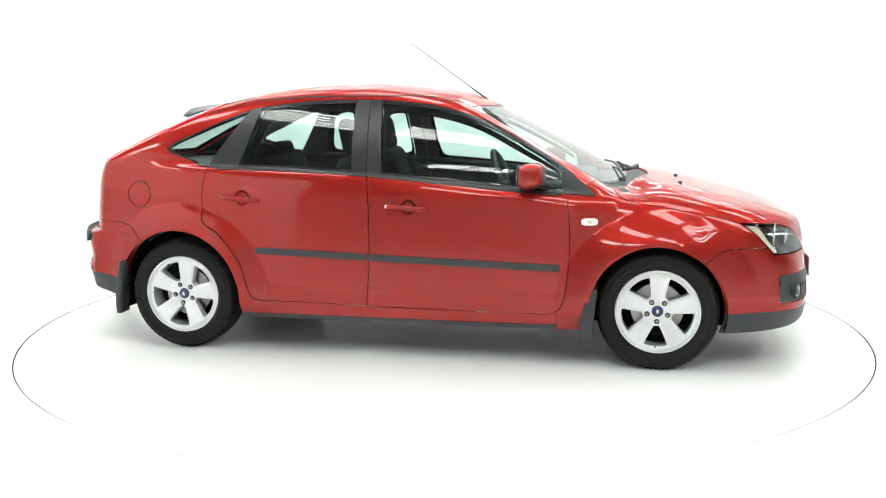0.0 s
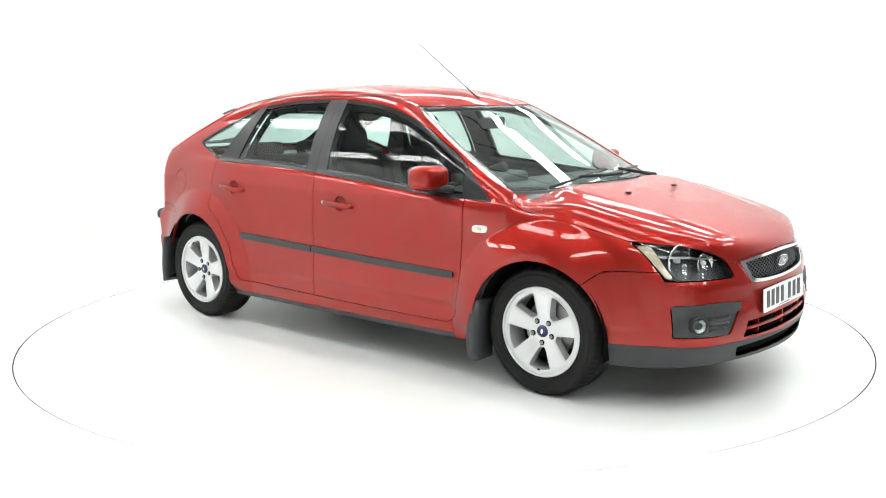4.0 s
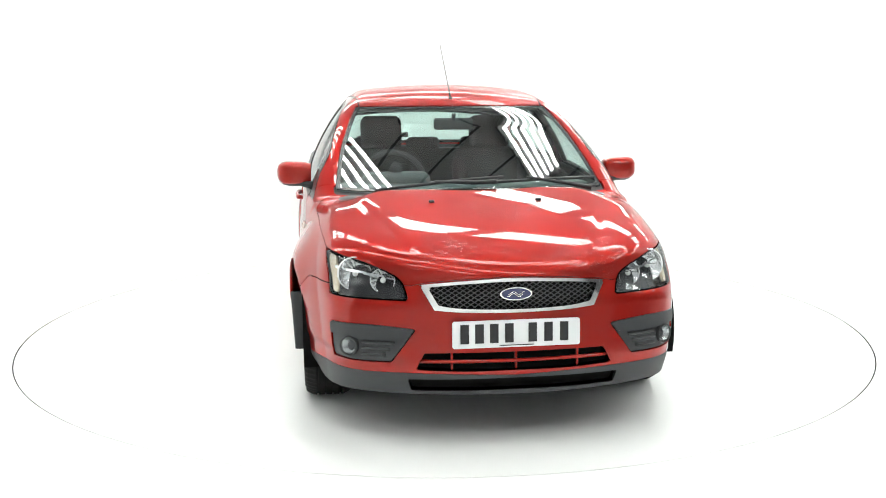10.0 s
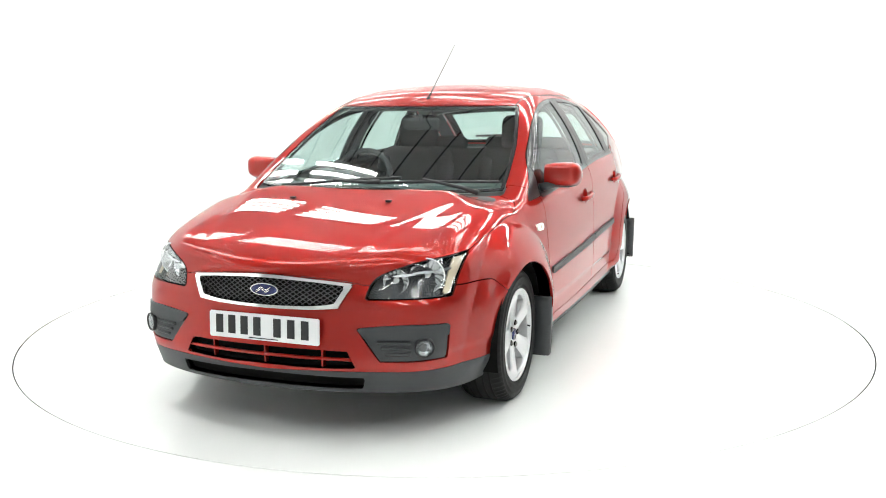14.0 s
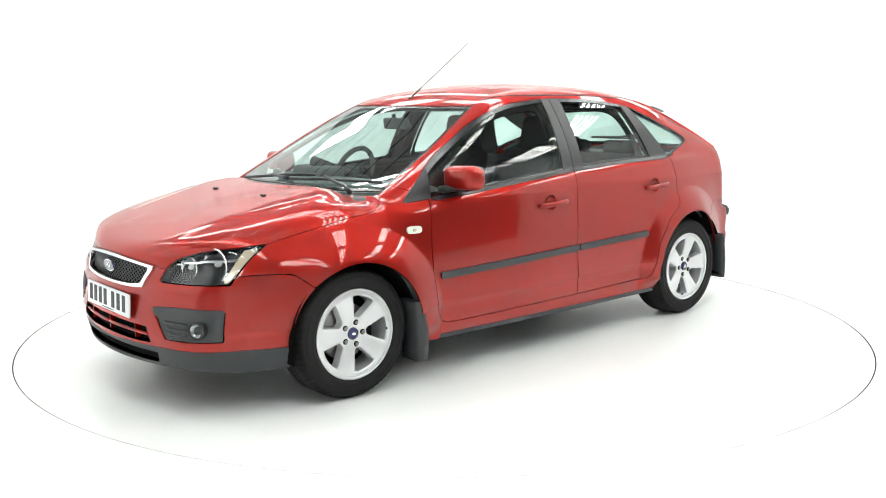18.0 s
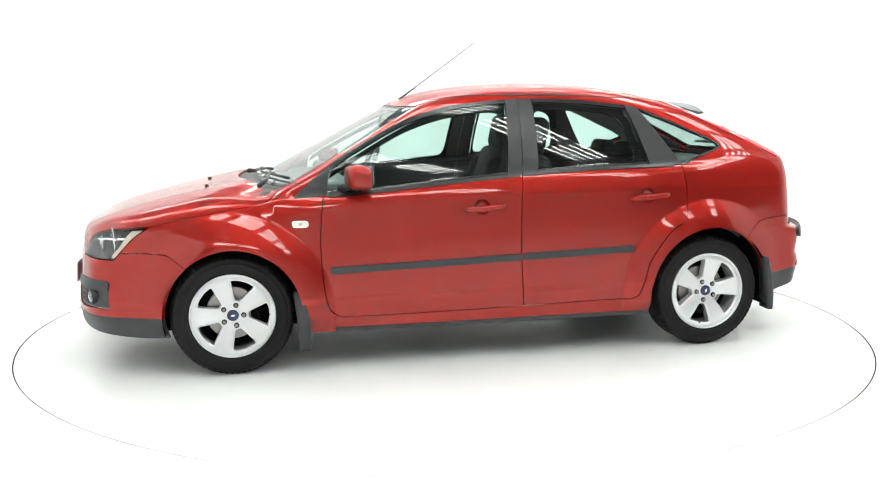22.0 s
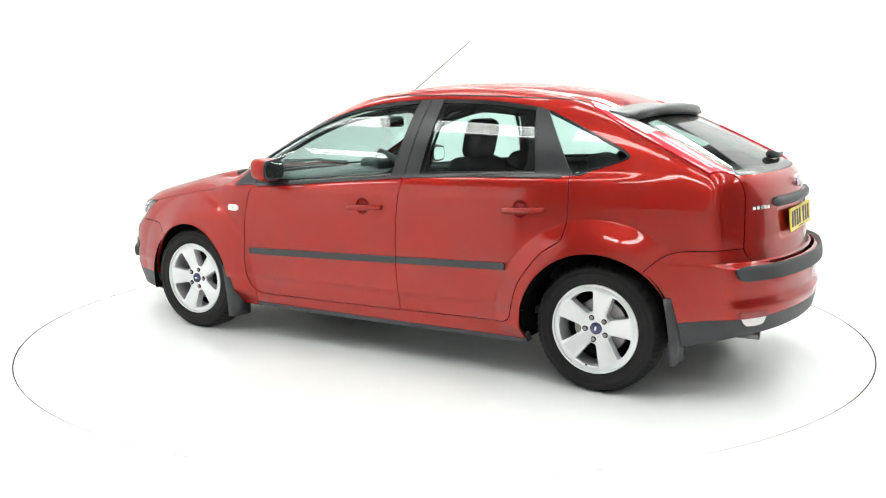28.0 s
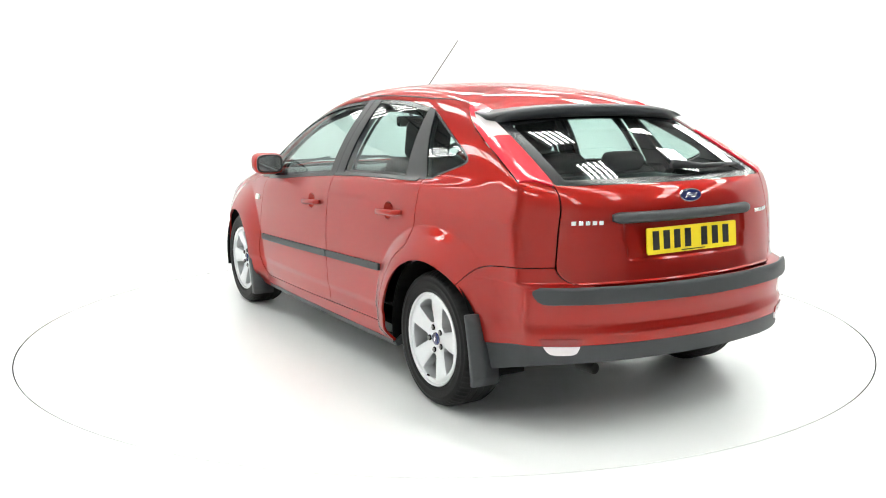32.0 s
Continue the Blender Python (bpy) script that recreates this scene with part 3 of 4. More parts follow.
    wing = lambda v: np.maximum(np.maximum(.775 - v[:, 0], .80 - v[:, 0]), np.maximum(-((v[:, 0] - .93) * .394 - (v[:, 2] - .955) * .919), .5 - v[:, 1]))
    p["wing"], rest = split(rest, wing, .0012)
    # rear bumper
    cut2 = curve((-2.3, .73), (-1.94, .722), (-1.709, .71), (-1.647, .693), (-1.561, .622), (-1.52, .58))
    bumper, rest = split(rest, lambda v: np.maximum(v[:, 2] - cut2(v[:, 0]), v[:, 0] + 1.5))
    low2 = curve((-2.3, .415), (-1.94, .407), (-1.65, .375))
    p["rear_valance"], bumper = split(bumper, lambda v: v[:, 2] - low2(v[:, 0]), .001)
    p["rear_bumper"] = bumper
    # roof between its drip channels
    p["roof"], rest = split(rest, lambda v: np.maximum(np.maximum(v[:, 1] - .535 - .03 * ramp(.3, -.2, v[:, 0]) + .05 * ramp(-.8, -1.27, v[:, 0]), 1.30 - v[:, 2]), -1.265 - v[:, 0]), .004)
    p["sill"], rest = split(rest, lambda v: np.maximum(v[:, 2] - .224, np.abs(v[:, 0]) - 1.1), .001)
    p["side"] = rest
    return p


SKINNED = make_skin()
P = build_shell()


def sheet(g, floor_z=.2):
    """A patch of the uncut skin."""
    return keep(SKINNED, g(SKINNED[0]))


WAIST = curve((.86, .909), (.554, .932), (.252, .960), (-.227, 1.000), (-.645, 1.022), (-1.16, 1.034))


def build_panels():
    both = dict(both=True)
    bonnet = panel("bonnet", P["bonnet"], WET, car, "red bonnet beaded with water", **both)
    roof = panel("roof", P["roof"], SOAKED, car, "red roof beaded with water", **both)
    panel("windscreen", P["windscreen"], SCREEN, car, "raked windscreen with a green tint", out=-.003, thick=.005, **both)
    panel("windscreen_border", P["screen_border"], GLOSSBLACK, car, "black ceramic border of the windscreen", out=-.003, thick=.005, **both)
    panel("cowl", P["cowl"], BLACK, car, "black plastic scuttle panel", out=-.012, **both)
    fb = panel("front_bumper", P["bumper"], PAINT, car, "red moulded bumper", **both)
    panel("front_valance", P["valance"], GREY, car, "dark grey plastic lip under the bumper", **both)
    rb = panel("rear_bumper", P["rear_bumper"], PAINT, car, "red moulded bumper", **both)
    panel("rear_valance", P["rear_valance"], GREY, car, "dark grey plastic lip under the bumper", **both)
    hatch = panel("tailgate", P["hatch"], PAINT, car, "red tailgate", **both)
    panel("rear_window_border", P["hatch_border"], GLOSSBLACK, hatch, "black border of the rear window", out=-.002, thick=.005, **both)
    panel("rear_window", P["hatch_glass"], GLASS, hatch, "tinted rear window", out=-.002, thick=.005, **both)
    for s in (1, -1):
        m = dict(side=s)
        side = P["side"]
        if s < 0:
            flap, side = split(side, lambda v: np.where(v[:, 1] > .5, np.hypot(v[:, 0] + 1.582, v[:, 2] - .877) - .074, 1.0), .0022)
            panel("fuel_flap", flap, PAINT, car, "round red fuel filler flap", **m)
        panel("body_side", side, PAINT, car, "red body side with roof rail and rear quarter", **m)
        panel("wing", P["wing"], PAINT, car, "red front wing with a flared arch", **m)
        panel("sill", P["sill"], GREY, car, "dark sill edge", thick=.05, **m)
        panel("quarter_window", P["pane_quarter"], GLASS, car, "", out=-.003, thick=.005, **m)
        panel("quarter_frame", P["frame_quarter"], GLOSSBLACK, car, "", **m)
        doors = []
        for kind, hx, hz in (("front", .010, .836), ("rear", -.930, .872)):
            g = lambda v: np.where(v[:, 1] > .5, np.hypot((v[:, 0] - hx) / .044, (v[:, 2] - hz) / .043) * .043 - .043, 1.0)
            _, sheet_ = split(P["door_" + kind], g, 0)
            d = panel(kind + "_door", sheet_, PAINT, car, "red side door", **m)
            doors.append(d)
            handle(d, hx, hz, s, kind)
            panel("window", P["pane_" + kind], GLASS, d, "green-tinted side window", out=-.004, thick=.005, **m)
            foot, top = split(P["frame_" + kind], lambda v: v[:, 2] - WAIST(v[:, 0]) - .030, 0)
            panel("window_frame", top, GLOSSBLACK, d, "black window surround", **m)
            panel("window_foot", foot, GLOSSBLACK, d, "black lower edge of the window", **m)
            panel("door_post", P["post_" + kind], PILLAR, d, "satin black door post", out=.001, **m)
            lo, hi = (-.212, .818) if kind == "front" else (-.854, -.219)
            strip = lambda v: np.maximum(np.maximum(np.maximum(lo - v[:, 0], v[:, 0] - hi), np.abs(v[:, 2] - (.5563 - .0306 * v[:, 0])) - .0175), .6 - v[:, 1])
            seal = lambda v: np.maximum(np.maximum(np.maximum(lo - .005 - v[:, 0] - (.26 if kind == "rear" else 0), v[:, 0] - hi), np.abs(v[:, 2] - WAIST(v[:, 0])) - .0085), .6 - v[:, 1])
            panel("waist_seal", sheet(seal), PILLAR, d, "black seal along the foot of the window", out=.004, thick=.014, **m)
            panel("rubbing_strip", sheet(strip), GREY, d, "dark grey rubbing strip", out=.012, thick=.02, **m)
        panel("sail_panel", P["sail"], PILLAR, doors[0], "black mirror corner", out=.001, **m)
        panel("window_divider", P["divider"], PILLAR, doors[1], "satin black rear upright", out=.001, **m)
    # lamp lenses over their bowls
    for s in (1, -1):
        h = panel("headlamp", P["headlamp"], LENS, car, "clear headlamp cover", side=s, out=.001, thick=.004)
        panel("lamp_housing", P["headlamp"], LAMPBACK, h, "dark grey lamp housing", side=s, out=-.045, thick=-.044)
        t = panel("tail_lamp", P["tail_red"], REDLENS, car, "glossy red tail lamp", side=s, out=.006, thick=.02)
        panel("clear_lens", P["tail_clear"], CLEARLENS, t, "pale clear upper lens", side=s, out=.006, thick=.02)
        f = panel("fog_panel", P["fog"], GREY, fb, "dark plastic fog lamp surround", side=s, out=-.006, thick=.03)
        rim = lambda v: np.where(v[:, 0] < -1.8, in_fan([(37, .440), (37, .440), (28.4, .440), (28.4, .440), (29.4, .385), (30.5, .372), (34, .372), (35.4, .385)], -1.0)(v), 1.0)
        sh = sheet(rim)
        red, white = split(sh, lambda v: .409 - v[:, 2], .0005)
        r = panel("reversing_lamp", white, CLEARLENS, rb, "white lower lamp", side=s, out=.006, thick=.02)
        panel("reflector", red, DULLRED, r, "red reflector", side=s, out=.006, thick=.02)
    band = lambda v: np.where(v[:, 0] < -1.8, smax(np.abs(v[:, 2] - .612) - .029, np.arctan2(v[:, 1], -1 - v[:, 0]) * 1.1 - radians(37.8) * 1.1 - (v[:, 2] - .609) * .6, .03), 1.0)
    panel("bumper_strip", sheet(band), GREY, rb, "dark grey bumper strip", both=True, out=.020, thick=.03)
    # grille: chrome ring, recess and mesh
    outer = lambda g: (lambda v: np.where(v[:, 0] > 1.9, g(v), 1.0))
    gr = P["grille"]
    inner = in_front([(-.2, .669), (0, .678), (.209, .669), (.350, .654), (.350, .654), (.311, .585), (.311, .585), (.209, .572), (0, .567), (-.2, .572)])
    mesh_in, ring = split(gr, inner, 0)
    grille_ = panel("grille", ring, CHROME, car, "chrome-framed grille", both=True, out=.010, thick=.035)
    panel("grille_back", mesh_in, DARK, grille_, "black recess", both=True, out=-.035, thick=-.03)
    grille_mesh(grille_)
    panel("lower_grille", P["low_grille"], DARK, fb, "black air intake", both=True, out=-.04, thick=-.04)
    panel("lip_intake", P["intake"], DARK, fb, "black air intake in the lip", both=True, out=-.03, thick=-.03)
    # dark underside closes the body
    bm = bmesh.new()
    box(bm, .12, 0, .23, 3.3, 1.40, .03, .01)
    part("underbody", bm, DARK, car, "black underside")
    return fb, rb, hatch, grille_


def at_skin(x=None, y=None, z=None):
    """The skin's place with one coordinate unknown: found along it from outside."""
    if y is None:
        o, d = np.array([[x, 0, z]]), np.array([[0, 1.0, 0]])
    elif z is None:
        o, d = np.array([[x, y, .5]]), np.array([[0, 0, 1.0]])
    else:
        s = 1 if x is None or x > 0 else -1
        o, d = np.array([[s * 1.2 if x is None else s * 1.0, y, z]]), np.array([[s * 1.0, 0, 0]])
    return Vector(shoot(o, d)[0])


def handle(door, hx, hz, s, kind):
    y = at_skin(x=hx, z=hz).y
    bm = lathe([(.001, -.030), (.018, -.028), (.032, -.020), (.040, -.008), (.0435, .0005)], 28)
    for v in bm.verts:
        v.co = Vector((hx + v.co.x, s * (y + v.co.y), hz + v.co.z))
    bmesh.ops.recalc_face_normals(bm, faces=bm.faces)
    part("handle_cup", bm, PAINT, door, "red recess behind the handle", smooth=True)
    bm = bmesh.new()
    n, rows = 12, []
    for i in range(n + 1):
        u = i / n
        x = hx + .098 - .225 * u
        lift = .018 + .016 * math.sin(math.pi * min(max(u, .02), .98)) ** .7
        if u < .02 or u > .98:
            lift = .010
        hh = .0135 * (1 if .04 < u < .96 else .75)
        yy = at_skin(x=x, z=hz).y
        zc = hz - .004 + (u - .5) * .014
        rows.append([bm.verts.new((x, s * (yy + lift + dy), zc + dz)) for dy, dz in ((-.010, -hh), (.003, -hh), (.008, -hh * .5), (.008, hh * .5), (.003, hh), (-.010, hh))])
    for p, q in zip(rows, rows[1:]):
        for k in range(6):
            bm.faces.new((p[k], p[(k + 1) % 6], q[(k + 1) % 6], q[k]))
    bm.faces.new(rows[0]), bm.faces.new(rows[-1])
    bmesh.ops.recalc_face_normals(bm, faces=bm.faces)
    grip = part("handle", bm, PAINT, door, "red pull handle", smooth=True)
    if kind == "front" and s < 0:
        bm = lathe([(.0, .003), (.009, .003), (.011, 0)], 20)
        for v in bm.verts:
            v.co = Vector((hx - .112 + v.co.x, s * (at_skin(x=hx - .112, z=hz).y + .026 + v.co.y), hz + .004 + v.co.z))
        part("key_lock", bm, ALLOY, door, "silver key lock")


def grille_mesh(parent):
    bm = bmesh.new()
    inner = smooth_loop([(-.350, .656), (-.209, .671), (0, .680), (.209, .671), (.350, .656), (.350, .656), (.311, .583), (.311, .583), (.209, .570), (0, .565), (-.209, .570), (-.311, .583), (-.311, .583), (-.35, .656)], 4)
    ts = np.linspace(-.09, .09, 37)
    for d in (1, -1):
        cs = np.arange(-25, 26) * .030
        y = (cs[:, None] + d * ts[None] * 1.6).ravel()
        z = np.tile(.622 + ts, len(cs))
        ok = outline(np.stack([y, z], 1), inner) < 0
        x = np.zeros(len(y))
        q = np.stack([np.full(ok.sum(), 1.2), np.abs(y[ok]), z[ok]], 1)
        x[ok] = shoot(q, np.tile((1.0, 0, 0), (len(q), 1)))[:, 0]
        for k in range(len(cs)):
            line_pts = [(x[i] - .016 + .0015 * d, y[i], z[i]) for i in range(k * 37, k * 37 + 37) if ok[i]]
            if len(line_pts) > 2:
                tube(bm, line_pts[::3] + line_pts[-1:], .0022, 5)
    part("grille_mesh", bm, MESH, parent, "black diamond mesh", smooth=True)


# ---- wheels ----
def wheel_masters():
    """One wheel, built round the origin with its outer face towards +y."""
    prof = [(.208, -.098), (.222, -.104), (.231, -.107), (.234, -.1095), (.238, -.1095), (.241, -.1085), (.262, -.110), (.268, -.1115), (.272, -.1110), (.274, -.1085), (.288, -.106), (.292, -.1065), (.303, -.094), (.309, -.080)]
    tread = []
    for c in (-.052, -.018, .018, .052):
        tread += [(.3145, c - .0065), (.3145, c - .0045), (.307, c - .004), (.307, c + .004), (.3145, c + .0045), (.3145, c + .0065)]
    tyre = lathe(prof + [(.3135, -.070)] + tread + [(.3135, .070)] + [(r, -h) for r, h in prof[::-1]], 192)
    # shoulder blocks: every other slice of the shoulder is cut a little deeper
    for v in tyre.verts:
        r = math.hypot(v.co.x, v.co.z)
        a = math.atan2(v.co.z, v.co.x)
        if r > .300 and abs(v.co.y) > .06:
            k = round(a / (2 * math.pi / 192)) % 3 == 0
            if k:
                v.co.x *= 1 - .007 / r
                v.co.z *= 1 - .007 / r
                v.co.y *= .975
    # the tyre flattens where it stands
    rim = lathe([(.195, -.085), (.192, .02), (.196, .070), (.203, .084), (.210, .094), (.2175, .098), (.2195, .101), (.2165, .107), (.2105, .1075), (.2075, .103), (.2072, .06)], 96)
    return tyre, rim


def rim_face():
    """Five broad spokes that run from the hub into the outer ring, with rounded windows between them."""
    from mathutils.geometry import delaunay_2d_cdt
    loops = []
    base = [(.079, 0), (.083, .016), (.125, .038), (.165, .0575), (.174, .054), (.182, .03), (.1845, 0)]
    base = base + [(x, -y) for x, y in base[-2:0:-1]]
    base = smooth_loop(base, 5)
    for k in range(5):
        a = 2 * math.pi * k / 5
        c, s = math.cos(a), math.sin(a)
        loops.append(np.array([(c * x - s * y, s * x + c * y) for x, y in base]))
    rim = np.array([(.2085 * math.cos(a), .2085 * math.sin(a)) for a in np.linspace(0, 2 * math.pi, 120, endpoint=False)])
    pts = [Vector(p) for p in rim]
    edges = [(k, (k + 1) % 120) for k in range(120)]
    for lp in loops:
        o = len(pts)
        pts += [Vector(p) for p in lp]
        edges += [(o + k, o + (k + 1) % len(lp)) for k in range(len(lp))]
    for i, r in enumerate(np.linspace(.0, .200, 22)):
        n = max(1, int(r * 2 * math.pi / .010))
        for k in range(n):
            a = 2 * math.pi * (k + .5 * (i % 2)) / n
            q = np.array([[r * math.cos(a), r * math.sin(a)]])
            pts.append(Vector(q[0]))
    fixed = 120 + sum(len(lp) for lp in loops)
    free = np.array([tuple(q) for q in pts[fixed:]])
    far = np.min([outline(free, lp) for lp in loops], 0) > .003
    pts = pts[:fixed] + [q for q, ok in zip(pts[fixed:], far) if ok]
    vs, _, fs, *_ = delaunay_2d_cdt(pts, edges, [], 0, 1e-6)
    v2 = np.array([tuple(v) for v in vs])
    cen = np.array([v2[list(f)].mean(0) for f in fs])
    bad = np.hypot(*cen.T) > .209
    for lp in loops:
        bad |= outline(cen, lp) < 0
    near = np.min([outline(v2, lp) for lp in loops], 0)
    r = np.hypot(*v2.T)
    h = .080 + .022 * ramp(.03, .19, r) - .006 * ramp(.188, .204, r) - .007 * (1 - ramp(.0, .010, np.maximum(near, 0)))
    bm = bmesh.new()
    bv = [bm.verts.new((p[0], float(z), p[1])) for p, z in zip(v2, h)]
    for f, no in zip(fs, bad):
        if not no:
            bm.faces.new([bv[i] for i in f])
    bmesh.ops.delete(bm, geom=[v for v in bm.verts if not v.link_faces], context="VERTS")
    edges = [e for e in bm.edges if e.is_boundary]
    g = bmesh.ops.extrude_edge_only(bm, edges=edges)
    for v in g["geom"]:
        if isinstance(v, bmesh.types.BMVert):
            v.co.y -= .05
    bmesh.ops.recalc_face_normals(bm, faces=bm.faces)
    for e in bm.edges:
        e.smooth = len(e.link_faces) == 2 and e.calc_face_angle(0) < .8
    for f in bm.faces:
        f.smooth = True
    return bm


def build_wheels():
    tyre_bm, rim_bm = wheel_masters()
    tyre_me, rim_me, face_me = (bpy.data.meshes.new(n) for n in ("tyre", "wheel", "spokes"))
    for bm, me, mat in ((tyre_bm, tyre_me, RUBBER), (rim_bm, rim_me, ALLOY), (rim_face(), face_me, ALLOY)):
        bm.to_mesh(me)
        bm.free()
        me.materials.append(mat)
        if me is not face_me:
            me.shade_smooth()
    nut = lathe([(.0, .012), (.006, .012), (.0095, .009), (.0095, 0)], 6)
    nut_me = bpy.data.meshes.new("wheel_nut")
    nut.to_mesh(nut_me)
    nut_me.materials.append(STEEL)
    # flat near-black disc in place of the shaded hole round each nut
    seat = lathe([(.0, .0052), (.0125, .0052), (.0135, .004), (.0135, -.004)], 20)
    nut_shade_me = bpy.data.meshes.new("nut_shade")
    seat.to_mesh(nut_shade_me)
    nut_shade_me.materials.append(DARK)
    for k, (x, s, turn) in enumerate(((1.32, 1, 180), (1.32, -1, -88), (-1.32, 1, -78), (-1.32, -1, 64))):
        wheel = new("wheel", rim_me)
        wheel.parent = car
        tagged(wheel, "five-spoke silver alloy wheel")
        wheel.matrix_basis = pose(x, s * .752, .311 if x > 0 else .314, 0, 0, 0 if s > 0 else 180) @ pose(0, 0, 0, 0, -turn, 0)
        t = new("tyre", tyre_me)
        f = new("spokes", face_me)
        t.parent = f.parent = wheel
        tagged(t, "black road tyre")
        for q in range(5):
            a = radians(72 * q)
            o = new("wheel_nut", nut_me)
            o.parent = wheel
            o.matrix_basis = pose(.055 * math.cos(a), .0805, .055 * math.sin(a))
            o2 = new("nut_shade", nut_shade_me)
            o2.parent = o
            tagged(o2, "near-black disc for the shade in the hole round the nut")
        part("centre_cap", lathe([(.0, .089), (.020, .0885), (.0285, .086), (.030, .080), (.030, .07)], 32), CAPBLUE, wheel, "dark blue centre cap", smooth=True)
        bm = lathe([(.0, .0905), (.011, .090), (.012, .0885)], 24)
        for v in bm.verts:
            v.co.z *= .5
        part("cap_badge", bm, CHROME, wheel, "silver oval on the cap")
        part("brake_disc", lathe([(.03, .02), (.135, .02), (.137, .015), (.137, -.005), (.03, -.005)], 64), STEEL, wheel, "worn steel brake disc")
        bm = bmesh.new()
        box(bm, .115, .02, .0, .05, .05, .11, .012)
        part("brake_caliper", bm, DARK, wheel, "black brake caliper")
        # added disc, coloured near-black as the shade behind the spokes
        part("wheel_shade", lathe([(.0, -.03), (.19, -.03), (.19, -.06)], 48), DARK, wheel, "near-black disc that stands for the shade behind the spokes")
        bm = bmesh.new()
        tube(bm, [(.190, .088, 0), (.186, .10, 0), (.180, .108, 0)], .004)
        part("valve", bm, DARK, wheel, "black tyre valve", smooth=True)
    # dark liners inside the arches
    for x, z, r in ARCHES:
        for s in (1, -1):
            bm = bmesh.new()
            rows = []
            for k in range(25):
                a = radians(-15 + 210 * k / 24)
                rr = r + .012
                ring = [bm.verts.new((x + rr * math.cos(a), s * y, z + rr * math.sin(a))) for y in (.862, .80, .60)]
                rows.append(ring + [bm.verts.new((x + .0 * math.cos(a), s * .595, z + .0))])
            for p, q in zip(rows, rows[1:]):
                for i in range(3):
                    bm.faces.new((p[i], q[i], q[i + 1], p[i + 1]))
            part("arch_liner", bm, DARK, car, "black wheel arch liner")


# ---- trim on the outside ----
def slab(name, outline_pts, mat, parent, label, thick, place, n=5):
    """A flat plate from a 2D outline; place maps (u, v, depth) to the car."""
    loop = smooth_loop(outline_pts, n)
    bm = bmesh.new()
    a = [bm.verts.new(place(u, v, 0)) for u, v in loop]
    b = [bm.verts.new(place(u, v, thick)) for u, v in loop]
    bm.faces.new(a)
    bm.faces.new(b[::-1])
    for k in range(len(a)):
        bm.faces.new((a[k], b[k], b[(k + 1) % len(a)], a[(k + 1) % len(a)]))
    bmesh.ops.recalc_face_normals(bm, faces=bm.faces)
    return part(name, bm, mat, parent, label)


def oval_badge(parent, place, blue=True, w=.066, h=.027):
    ring = [(w * math.cos(a), h * math.sin(a)) for a in np.linspace(0, 2 * math.pi, 24, endpoint=False)]
    b = slab("badge", ring, CHROME, parent, "silver-rimmed oval badge", .008, place, 2)
    slab("badge_field", [(.90 * u, .84 * v) for u, v in ring], CAPBLUE, b, "dark blue oval field", .003, lambda u, v, d: place(u, v, -d), 2)
    # a plain flowing mark in place of the lettering
    bm = bmesh.new()
    for dz, x0, x1 in ((.004, -.034, .034), (-.004, -.028, .038)):
        pts = [place(u, dz + .006 * math.sin(u * 140), -.0035) for u in np.linspace(x0, x1, 22)]
        tube(bm, pts, .0016, 5)
    part("badge_mark", bm, CHROME, b, "silver flowing mark", smooth=True)


def number_plate(parent, place, mat, label):
    w, h = .262, .055
    rect = [(-w, -h + .006), (-w, -h + .006), (-w, h - .006), (-w, h - .006), (-w + .006, h), (-w + .006, h), (w - .006, h), (w - .006, h),
            (w, h - .006), (w, h - .006), (w, -h + .006), (w, -h + .006), (w - .006, -h), (w - .006, -h), (-w + .006, -h), (-w + .006, -h)]
    plate = slab("number_plate", rect, mat, parent, label, .006, place, 1)
    # unreadable marks: seven upright bars in two groups
    xs = [-.196, -.131, -.066, .030, .092, .152, .212]
    for x in xs:
        b = [(x - .0175, -.036), (x - .0175, -.036), (x - .0175, .042), (x - .0175, .042), (x + .0175, .042), (x + .0175, .042), (x + .0175, -.036), (x + .0175, -.036)]
        slab("plate_bar", b, PLATEINK, plate, "", .003, lambda u, v, d: place(u, v, -.002 + d * .8), 1)
    b = [(-.07, -.049), (-.07, -.049), (-.07, -.045), (-.07, -.045), (.07, -.045), (.07, -.045), (.07, -.049), (.07, -.049)]
    slab("maker_line", b, PLATEINK, plate, "", .002, lambda u, v, d: place(u, v, -.001 + d * .5), 1)


def letters_row(parent, y0, y1, z, count, label):
    """A model name shown as plain raised chrome bars of its size."""
    bm = bmesh.new()
    step = (y1 - y0) / count
    for k in range(count):
        y = y0 + (k + .5) * step
        p = at_skin(x=-1.9, y=abs(y), z=z)
        q = at_skin(x=-1.9, y=abs(y) + .01, z=z)
        ang = math.atan2(q.x - p.x, .01) * (1 if y > 0 else -1)
        box(bm, p.x - .003, y, z, .006, abs(step) * .74, .018, .002, Matrix.Rotation(-ang, 3, "Z"))
    part("name_bars", bm, CHROME, parent, label)


